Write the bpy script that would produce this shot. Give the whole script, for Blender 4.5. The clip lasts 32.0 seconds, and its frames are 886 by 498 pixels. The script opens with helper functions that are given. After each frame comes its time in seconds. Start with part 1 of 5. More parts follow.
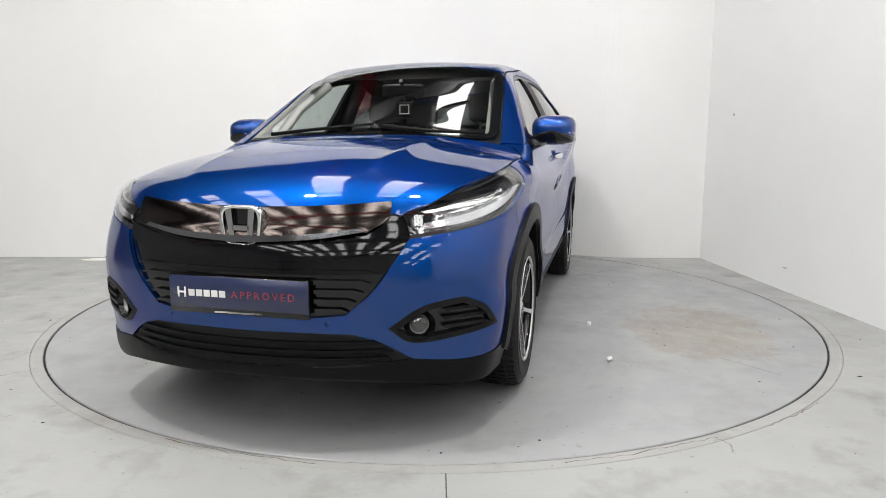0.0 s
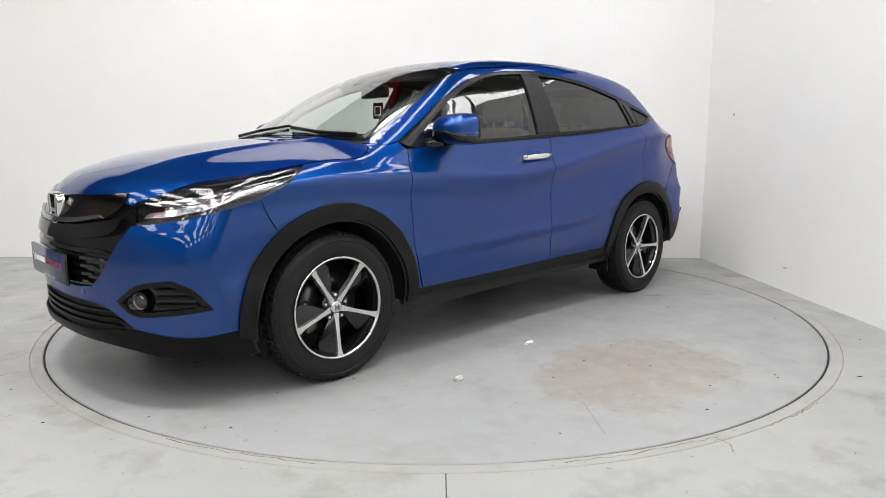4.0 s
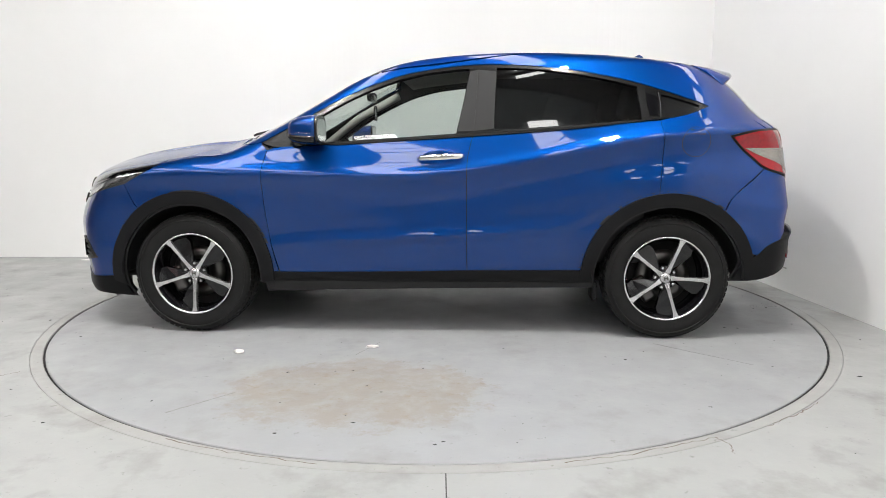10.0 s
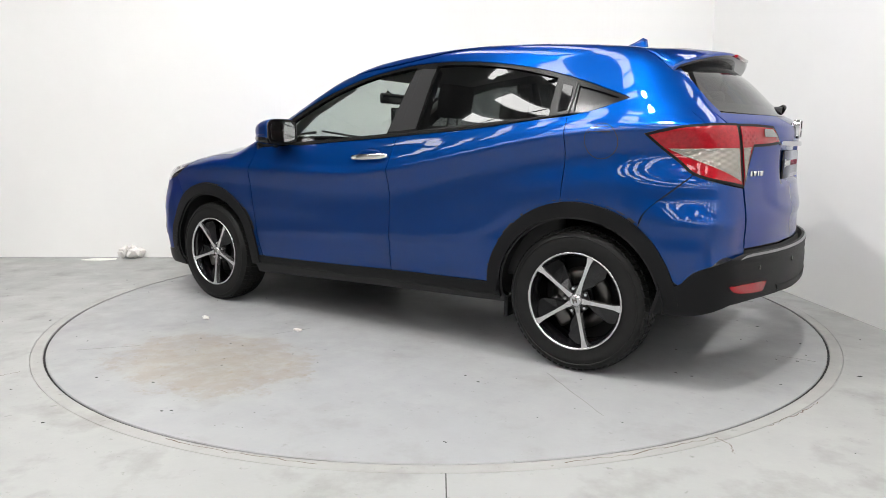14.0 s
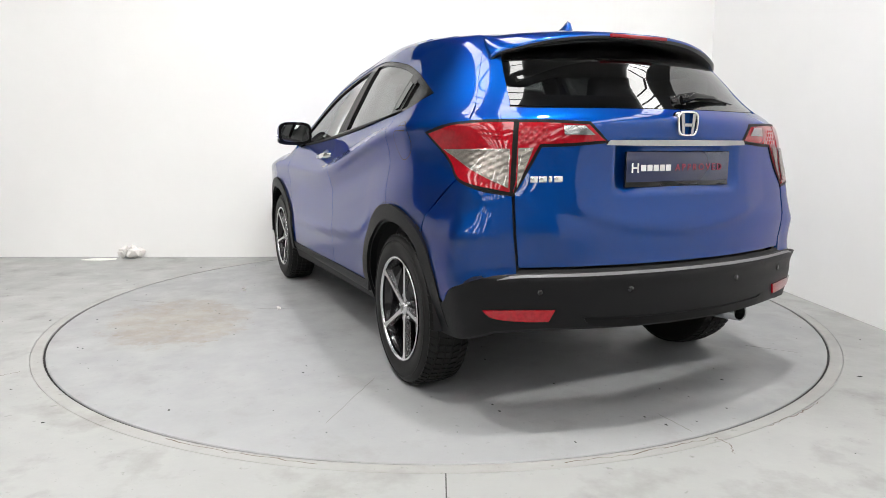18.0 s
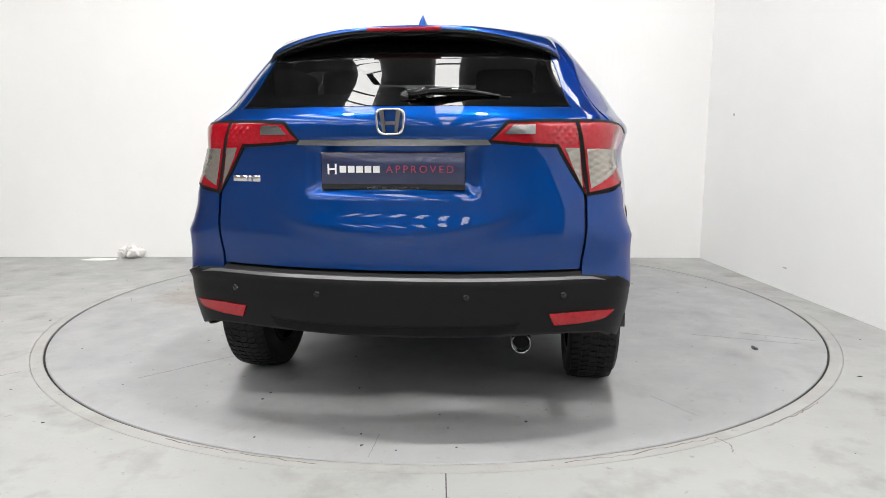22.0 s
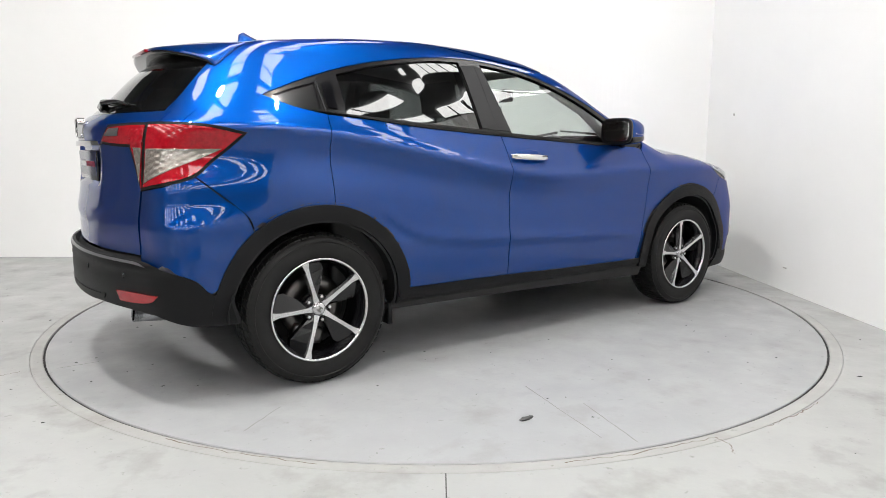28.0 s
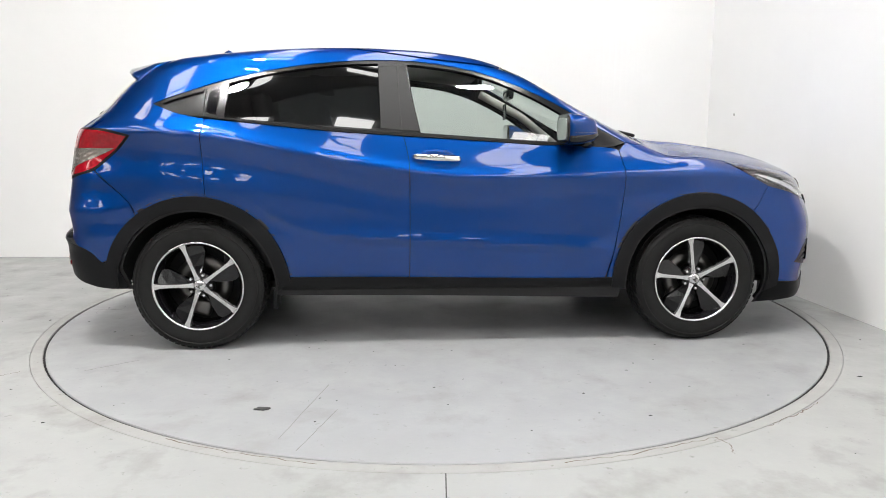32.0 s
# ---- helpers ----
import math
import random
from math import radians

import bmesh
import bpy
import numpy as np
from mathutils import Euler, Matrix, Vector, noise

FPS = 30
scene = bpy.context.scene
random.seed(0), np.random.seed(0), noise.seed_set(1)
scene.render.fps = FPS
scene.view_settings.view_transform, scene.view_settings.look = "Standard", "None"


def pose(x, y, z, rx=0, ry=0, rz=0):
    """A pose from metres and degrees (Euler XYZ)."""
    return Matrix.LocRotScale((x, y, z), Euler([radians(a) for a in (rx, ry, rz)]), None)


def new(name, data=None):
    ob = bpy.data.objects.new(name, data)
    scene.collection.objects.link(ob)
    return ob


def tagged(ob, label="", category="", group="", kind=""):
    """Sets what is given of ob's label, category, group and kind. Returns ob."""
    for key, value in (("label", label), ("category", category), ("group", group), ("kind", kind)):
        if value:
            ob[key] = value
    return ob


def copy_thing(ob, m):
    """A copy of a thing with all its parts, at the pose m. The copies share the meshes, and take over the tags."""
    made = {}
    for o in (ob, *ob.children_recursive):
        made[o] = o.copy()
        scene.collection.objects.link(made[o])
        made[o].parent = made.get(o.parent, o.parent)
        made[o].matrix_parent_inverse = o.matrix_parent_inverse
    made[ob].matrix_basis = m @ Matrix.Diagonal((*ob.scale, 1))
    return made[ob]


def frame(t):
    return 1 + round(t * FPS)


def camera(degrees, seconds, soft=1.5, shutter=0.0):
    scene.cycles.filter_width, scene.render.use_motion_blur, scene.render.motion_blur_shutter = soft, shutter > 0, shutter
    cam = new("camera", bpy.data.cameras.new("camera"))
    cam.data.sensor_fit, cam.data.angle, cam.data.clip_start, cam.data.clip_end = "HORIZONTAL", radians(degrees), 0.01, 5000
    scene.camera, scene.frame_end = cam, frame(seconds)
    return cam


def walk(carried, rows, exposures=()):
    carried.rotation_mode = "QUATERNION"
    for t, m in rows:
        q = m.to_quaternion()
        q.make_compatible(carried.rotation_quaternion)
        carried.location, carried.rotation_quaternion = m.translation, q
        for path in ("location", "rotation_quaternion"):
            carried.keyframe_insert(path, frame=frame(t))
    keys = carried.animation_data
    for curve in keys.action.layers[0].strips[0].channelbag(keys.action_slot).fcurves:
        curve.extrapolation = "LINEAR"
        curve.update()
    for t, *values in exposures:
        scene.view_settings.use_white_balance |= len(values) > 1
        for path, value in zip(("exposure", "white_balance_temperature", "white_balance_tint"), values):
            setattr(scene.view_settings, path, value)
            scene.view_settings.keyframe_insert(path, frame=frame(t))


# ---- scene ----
cam = camera(67.84, 32.0, soft=0.4)
EYE = (0.0, -4.3114, 1.0413)
CAM = pose(*EYE, 90 - 8.89, 0, -0.436)
walk(cam, [(0.0, CAM), (32.0, CAM)], exposures=[(0.0, -0.12), (4.0, -0.06), (9.0, 0.0), (13.0, 0.05), (20.0, 0.07), (28.0, 0.12), (32.0, 0.12)])

# turn of the platform, degrees at each time
TURN = [(0.0, 255.2), (2.0, 239.6), (4.0, 223.9), (6.5, 204.3), (9.0, 184.7), (11.0, 168.9), (13.0, 153.7), (15.5, 133.8),
        (18.0, 114.4), (20.0, 99.2), (22.0, 83.4), (24.0, 67.6), (25.5, 55.5), (27.5, 39.3), (29.0, 27.4), (30.5, 15.5), (32.0, 3.9)]

# ---- world and light ----
world = bpy.data.worlds.new("world")
scene.world = world
world.use_nodes = True
wn = world.node_tree.nodes
sky = wn.new("ShaderNodeTexSky")
sky.sky_type, sky.sun_disc, sky.sun_elevation, sky.sun_rotation = "NISHITA", False, radians(45), radians(20)
world.node_tree.links.new(sky.outputs[0], wn["Background"].inputs[0])
wn["Background"].inputs[1].default_value = 0.1
SKYLIGHT, BAYLIGHT = 7.9, 860.0


# ---- materials ----
def material(name, color, rough=0.5, metal=0.0, coat=0.0, vary=0.0, scale=8.0, bump=0.0, bump_scale=60.0, spec=0.5, emit=0.0, second=None, coat_rough=0.03, edge=None):
    m = bpy.data.materials.new(name)
    m.use_nodes = True
    n, l = m.node_tree.nodes, m.node_tree.links
    b = n["Principled BSDF"]
    b.inputs["Roughness"].default_value, b.inputs["Metallic"].default_value = rough, metal
    b.inputs["Coat Weight"].default_value, b.inputs["Specular IOR Level"].default_value = coat, spec
    b.inputs["Coat Roughness"].default_value = coat_rough
    b.inputs["Base Color"].default_value = (*color, 1)
    if edge:
        b.inputs["Specular Tint"].default_value = (*edge, 1)
    if vary or second or bump:
        tc = n.new("ShaderNodeTexCoord")
    if vary or second:
        a = n.new("ShaderNodeTexNoise")
        a.inputs["Scale"].default_value, a.inputs["Detail"].default_value, a.inputs["Roughness"].default_value = scale, 8, 0.62
        l.new(tc.outputs["Object"], a.inputs["Vector"])
        r = n.new("ShaderNodeValToRGB")
        r.color_ramp.elements[0].position, r.color_ramp.elements[1].position = 0.3, 0.7
        lo = second if second else tuple(c * (1 - vary) for c in color)
        hi = color if second else tuple(min(1, c * (1 + vary)) for c in color)
        r.color_ramp.elements[0].color, r.color_ramp.elements[1].color = (*lo, 1), (*hi, 1)
        l.new(a.outputs["Fac"], r.inputs[0])
        l.new(r.outputs[0], b.inputs["Base Color"])
    if bump:
        c = n.new("ShaderNodeTexNoise")
        c.inputs["Scale"].default_value, c.inputs["Detail"].default_value = bump_scale, 5
        l.new(tc.outputs["Object"], c.inputs["Vector"])
        d = n.new("ShaderNodeBump")
        d.inputs["Strength"].default_value, d.inputs["Distance"].default_value = bump, 0.002
        l.new(c.outputs["Fac"], d.inputs["Height"])
        l.new(d.outputs[0], b.inputs["Normal"])
    if emit:
        b.inputs["Emission Color"].default_value, b.inputs["Emission Strength"].default_value = (*color, 1), emit
    return m


def pane(name, tint, gloss=1.0, rough=0.0):
    """A thin pane: tinted see-through with a mirror gloss that grows at grazing angles."""
    m = bpy.data.materials.new(name)
    m.use_nodes = True
    n, l = m.node_tree.nodes, m.node_tree.links
    n.remove(n["Principled BSDF"])
    t, g, x, lw = n.new("ShaderNodeBsdfTransparent"), n.new("ShaderNodeBsdfGlossy"), n.new("ShaderNodeMixShader"), n.new("ShaderNodeLayerWeight")
    pw, f = n.new("ShaderNodeMath"), n.new("ShaderNodeMath")
    t.inputs[0].default_value = (*tint, 1)
    g.inputs["Roughness"].default_value = rough
    g.inputs[0].default_value = (gloss, gloss, gloss, 1)
    lw.inputs["Blend"].default_value = 0.5
    pw.operation, f.operation = "POWER", "MULTIPLY_ADD"
    l.new(lw.outputs["Facing"], pw.inputs[0])
    pw.inputs[1].default_value = 5.0
    l.new(pw.outputs[0], f.inputs[0])
    f.inputs[1].default_value, f.inputs[2].default_value = 0.90, 0.085
    l.new(f.outputs[0], x.inputs[0])
    l.new(t.outputs[0], x.inputs[1])
    l.new(g.outputs[0], x.inputs[2])
    l.new(x.outputs[0], n["Material Output"].inputs[0])
    return m


def floor_material(name, base, dark, stain=None):
    m = material(name, base, rough=0.42, spec=0.35)
    n, l = m.node_tree.nodes, m.node_tree.links
    b = n["Principled BSDF"]
    tc = n.new("ShaderNodeTexCoord")
    col = None

    def noise_mask(scale, lo, hi, detail=8, rough=0.6):
        a, r = n.new("ShaderNodeTexNoise"), n.new("ShaderNodeMapRange")
        a.inputs["Scale"].default_value, a.inputs["Detail"].default_value, a.inputs["Roughness"].default_value = scale, detail, rough
        l.new(tc.outputs["Object"], a.inputs["Vector"])
        r.inputs[1].default_value, r.inputs[2].default_value = lo, hi
        l.new(a.outputs["Fac"], r.inputs[0])
        return r.outputs[0]

    def mix(fac, one, two):
        x = n.new("ShaderNodeMix")
        x.data_type = "RGBA"
        l.new(fac, x.inputs[0])
        for s, v in ((x.inputs[6], one), (x.inputs[7], two)):
            if isinstance(v, tuple):
                s.default_value = (*v, 1)
            else:
                l.new(v, s)
        return x.outputs[2]

    light = tuple(c * 1.07 for c in base)
    col = mix(noise_mask(0.9, 0.35, 0.65), base, light)
    col = mix(noise_mask(3.5, 0.53, 0.75), col, dark)
    col = mix(noise_mask(26, 0.63, 0.75), col, tuple(c * 0.8 for c in dark))
    if stain:
        sep = n.new("ShaderNodeMapping")
        l.new(tc.outputs["Object"], sep.inputs[0])
        (sx, sy), (rx, ry), ink = stain
        sep.inputs["Location"].default_value = (-sx / rx, -sy / ry, 0)
        sep.inputs["Scale"].default_value = (1 / rx, 1 / ry, 1)
        ln = n.new("ShaderNodeVectorMath")
        ln.operation = "LENGTH"
        l.new(sep.outputs[0], ln.inputs[0])
        a = n.new("ShaderNodeTexNoise")
        a.inputs["Scale"].default_value, a.inputs["Detail"].default_value, a.inputs["Roughness"].default_value = 6, 11, 0.75
        l.new(tc.outputs["Object"], a.inputs["Vector"])
        s = n.new("ShaderNodeMath")
        s.operation = "MULTIPLY_ADD"
        l.new(a.outputs["Fac"], s.inputs[0])
        s.inputs[1].default_value = 1.5
        l.new(ln.outputs["Value"], s.inputs[2])
        r = n.new("ShaderNodeMapRange")
        r.inputs[1].default_value, r.inputs[2].default_value, r.inputs[3].default_value, r.inputs[4].default_value = 1.66, 1.50, 0, 0.75
        l.new(s.outputs[0], r.inputs[0])
        gaps = n.new("ShaderNodeMath")
        gaps.operation = "MULTIPLY"
        l.new(r.outputs[0], gaps.inputs[0])
        l.new(noise_mask(7.5, 0.28, 0.56, 10, 0.7), gaps.inputs[1])
        col = mix(gaps.outputs[0], col, ink)
        rusty = n.new("ShaderNodeMath")
        rusty.operation = "MULTIPLY"
        l.new(r.outputs[0], rusty.inputs[0])
        l.new(noise_mask(13, 0.56, 0.70, 10, 0.7), rusty.inputs[1])
        col = mix(rusty.outputs[0], col, tuple(c * k for c, k in zip(ink, (0.95, 0.80, 0.62))))
    l.new(col, b.inputs["Base Color"])
    rr = n.new("ShaderNodeMapRange")
    rr.inputs[3].default_value, rr.inputs[4].default_value = 0.3, 0.55
    l.new(noise_mask(4, 0.3, 0.7), rr.inputs[0])
    l.new(rr.outputs[0], b.inputs["Roughness"])
    bp, a = n.new("ShaderNodeBump"), n.new("ShaderNodeTexNoise")
    a.inputs["Scale"].default_value, a.inputs["Detail"].default_value = 40, 8
    l.new(tc.outputs["Object"], a.inputs["Vector"])
    bp.inputs["Strength"].default_value, bp.inputs["Distance"].default_value = 0.25, 0.002
    l.new(a.outputs["Fac"], bp.inputs["Height"])
    l.new(bp.outputs[0], b.inputs["Normal"])
    return m


M = dict(
    wall=material("white_wall_paint", (0.80, 0.80, 0.793), rough=0.6, vary=0.02, scale=1.2, bump=0.15, bump_scale=20),
    floor=floor_material("grey_floor_paint", (0.30, 0.304, 0.298), (0.21, 0.21, 0.20)),
    disc=floor_material("grey_platform_paint", (0.28, 0.285, 0.289), (0.235, 0.235, 0.23), stain=((0.26, 1.60), (0.66, 0.46), (0.245, 0.216, 0.180))),
    ring=floor_material("grey_ring_paint", (0.295, 0.295, 0.285), (0.22, 0.215, 0.20)),
    paint=material("metallic_blue_paint", (0.0004, 0.042, 0.222), rough=0.42, metal=0.92, coat=1.0, vary=0.15, scale=900, spec=0.1, coat_rough=0.006, edge=(0.10, 0.28, 0.65)),
    dark=material("black_under_plastic", (0.008, 0.008, 0.009), rough=0.7),
    clad=material("textured_black_cladding", (0.006, 0.0062, 0.007), rough=0.45, spec=0.18, bump=0.25, bump_scale=500),
    chin=material("black_chin_plastic", (0.004, 0.004, 0.0045), rough=0.38, spec=0.12),
    gloss=material("gloss_black_plastic", (0.004, 0.004, 0.005), rough=0.06),
    frame=material("black_window_frame", (0.006, 0.006, 0.0065), rough=0.22, spec=0.25),
    pillar=material("satin_black_pillar_film", (0.022, 0.022, 0.023), rough=0.42, spec=0.15),
    seal=material("black_rubber_and_gap_shade", (0.006, 0.006, 0.006), rough=0.5, spec=0.12),
    chrome=material("chrome", (0.82, 0.82, 0.82), rough=0.06, metal=1.0),
    smoke=material("smoked_chrome", (0.085, 0.072, 0.066), rough=0.11, metal=1.0),
    mirror=material("mirror_glass", (0.45, 0.46, 0.46), rough=0.02, metal=1.0),
    silver=material("machined_alloy", (0.62, 0.62, 0.63), rough=0.25, metal=0.85),
    alloy=material("gloss_black_alloy", (0.005, 0.005, 0.006), rough=0.12),
    tyre=material("black_tyre_rubber", (0.008, 0.008, 0.008), rough=0.55, spec=0.25, vary=0.25, scale=25, bump=0.2, bump_scale=90),
    steel=material("brake_steel", (0.13, 0.125, 0.12), rough=0.35, metal=1.0),
    red=material("red_lamp_lens", (0.27, 0.002, 0.008), rough=0.25, spec=0.1, vary=0.2, scale=60, coat=0.9, coat_rough=0.01),
    clear=pane("clear_lens", (0.93, 0.94, 0.95)),
    lens=pane("clear_tail_lens", (0.90, 0.90, 0.90), gloss=0.45),
    glass=pane("light_green_glass", (0.76, 0.81, 0.78)),
    screen=pane("windscreen_glass", (0.78, 0.83, 0.80)),
    privacy=pane("dark_privacy_glass", (0.10, 0.11, 0.11)),
    cloth=material("black_seat_cloth", (0.015, 0.015, 0.016), rough=0.9),
    dash=material("black_dash_plastic", (0.012, 0.012, 0.013), rough=0.6),
    lining=material("light_grey_headlining", (0.40, 0.39, 0.37), rough=0.9),
    plate=material("dark_navy_plate", (0.018, 0.026, 0.075), rough=0.25, coat=0.3),
    ink=material("white_print", (0.8, 0.8, 0.8), rough=0.5),
    redink=material("red_print", (0.30, 0.025, 0.05), rough=0.5),
    paper=material("white_paper", (0.8, 0.79, 0.76), rough=0.8),
    roof=material("grey_roof_sheet", (0.20, 0.20, 0.205), rough=0.6, vary=0.1, scale=2),
    beam=material("red_oxide_beam", (0.35, 0.02, 0.03), rough=0.5),
    greybeam=material("grey_steel_beam", (0.12, 0.12, 0.125), rough=0.5),
    ware=material("grey_warehouse_wall", (0.30, 0.30, 0.30), rough=0.7, vary=0.1, scale=1),
    light=material("daylight_panel", (1.0, 0.99, 0.97), emit=SKYLIGHT),
    bay=material("lamp_diffuser", (1.0, 0.98, 0.95), emit=BAYLIGHT),
    facet=material("dark_lamp_facets", (0.30, 0.30, 0.305), rough=0.14, metal=0.9, coat=0.5),
    strip=material("satin_chrome", (0.42, 0.42, 0.43), rough=0.10, metal=1.0),
    letters=material("dulled_chrome_letters", (0.30, 0.31, 0.33), rough=0.15, metal=1.0),
    crackline=material("dark_crack_line", (0.21, 0.205, 0.195), rough=0.8),
    rustline=material("rusty_crack_line", (0.13, 0.095, 0.075), rough=0.9),
    crumb=material("pale_scrap", (0.7, 0.68, 0.66), rough=0.8),
    dirt=material("dark_scrap", (0.05, 0.05, 0.05), rough=0.9),
    lampwhite=material("pale_lamp_bowl", (0.30, 0.29, 0.28), rough=0.25, metal=0.4, coat=0.6),
    satin=material("edge_highlight_grey", (0.24, 0.24, 0.25), rough=0.28, metal=0.7),
    scuff=material("grey_scuff", (0.45, 0.44, 0.42), rough=0.8),
    lampbowl=material("bronze_tinted_lamp_bowl", (0.40, 0.36, 0.32), rough=0.22, metal=0.6, coat=0.8),
    reflector=material("lamp_reflector", (0.75, 0.75, 0.76), rough=0.12, metal=1.0),
    copper=material("stained_exhaust_steel", (0.35, 0.32, 0.28), rough=0.3, metal=1.0),
)


# ---- mesh helpers ----
def part(name, bm, mat, parent=None, label=""):
    me = bpy.data.meshes.new(name)
    bm.to_mesh(me)
    bm.free()
    me.materials.append(mat)
    ob = new(name, me)
    ob.parent = parent
    return tagged(ob, label=label) if label else ob


def box_bm(x0, y0, z0, x1, y1, z1, bevel=0.0, seg=2):
    bm = bmesh.new()
    bmesh.ops.create_cube(bm, size=1)
    for v in bm.verts:
        v.co = Vector((x0 + (v.co.x + 0.5) * (x1 - x0), y0 + (v.co.y + 0.5) * (y1 - y0), z0 + (v.co.z + 0.5) * (z1 - z0)))
    if bevel:
        bmesh.ops.bevel(bm, geom=bm.edges[:], offset=bevel, segments=seg, profile=0.6, affect="EDGES")
        for f in bm.faces:
            f.smooth = True
    return bm


def prism_bm(outline, z0, z1):
    """Vertical prism over a flat outline."""
    bm = bmesh.new()
    low, top = [bm.verts.new((x, y, z0)) for x, y in outline], [bm.verts.new((x, y, z1)) for x, y in outline]
    n = len(outline)
    for i in range(n):
        bm.faces.new((low[i], low[(i + 1) % n], top[(i + 1) % n], top[i]))
    bm.faces.new(top)
    bm.faces.new(low[::-1])
    return bm


def lathe_bm(profile, n=64, axis="y", smooth=True, closed=False):
    """profile: (radius, along the axis)."""
    bm = bmesh.new()
    rings = []
    for r, a in profile:
        ring = []
        for i in range(n):
            t = 2 * math.pi * i / n
            c, s = r * math.cos(t), r * math.sin(t)
            ring.append(bm.verts.new((c, a, s) if axis == "y" else (a, c, s) if axis == "x" else (c, s, a)))
        rings.append(ring)
    pairs = list(zip(rings, rings[1:])) + ([(rings[-1], rings[0])] if closed else [])
    for p, q in pairs:
        for i in range(n):
            f = bm.faces.new((p[i], p[(i + 1) % n], q[(i + 1) % n], q[i]))
            f.smooth = smooth
    bmesh.ops.recalc_face_normals(bm, faces=bm.faces)
    return bm


def tube_bm(path, radius, n=8):
    """A round bar along a path of points."""
    bm = bmesh.new()
    pts = [Vector(p) for p in path]
    rings = []
    for i, p in enumerate(pts):
        d = (pts[min(i + 1, len(pts) - 1)] - pts[max(i - 1, 0)]).normalized()
        s = d.cross(Vector((0, 0, 1)))
        s = (s if s.length > 1e-3 else Vector((1, 0, 0))).normalized()
        u = s.cross(d)
        r = radius[i] if isinstance(radius, (list, tuple)) else radius
        rings.append([bm.verts.new(p + s * r * math.cos(2 * math.pi * k / n) + u * r * math.sin(2 * math.pi * k / n)) for k in range(n)])
    for a, b in zip(rings, rings[1:]):
        for k in range(n):
            bm.faces.new((a[k], a[(k + 1) % n], b[(k + 1) % n], b[k])).smooth = True
    bm.faces.new(rings[0][::-1])
    bm.faces.new(rings[-1])
    bmesh.ops.recalc_face_normals(bm, faces=bm.faces)
    return bm


def merged(*bms):
    out = bmesh.new()
    for b in bms:
        me = bpy.data.meshes.new("tmp")
        b.to_mesh(me)
        b.free()
        out.from_mesh(me)
        bpy.data.meshes.remove(me)
    return out


def moved(bm, m):
    bm.transform(m)
    if m.determinant() < 0:
        bmesh.ops.reverse_faces(bm, faces=bm.faces)
    return bm


def thing(name, bm, mat, label, category, group="", kind=""):
    return tagged(part(name, bm, mat), label, category, group, kind)


# ---- the hall ----
RING, DISC = 2.331, 2.2635
CORNER = (2.459, 1.777)
arc = []
for a in np.linspace(2.2, -2.4, 93):
    flat_y = 1.777 - (a - 2.459) * 0.0171
    round_y = math.sqrt(max(2.335**2 - a * a, 0.0))
    arc.append((a, 0.5 * (flat_y + round_y + math.sqrt((flat_y - round_y) ** 2 + 0.16**2))))


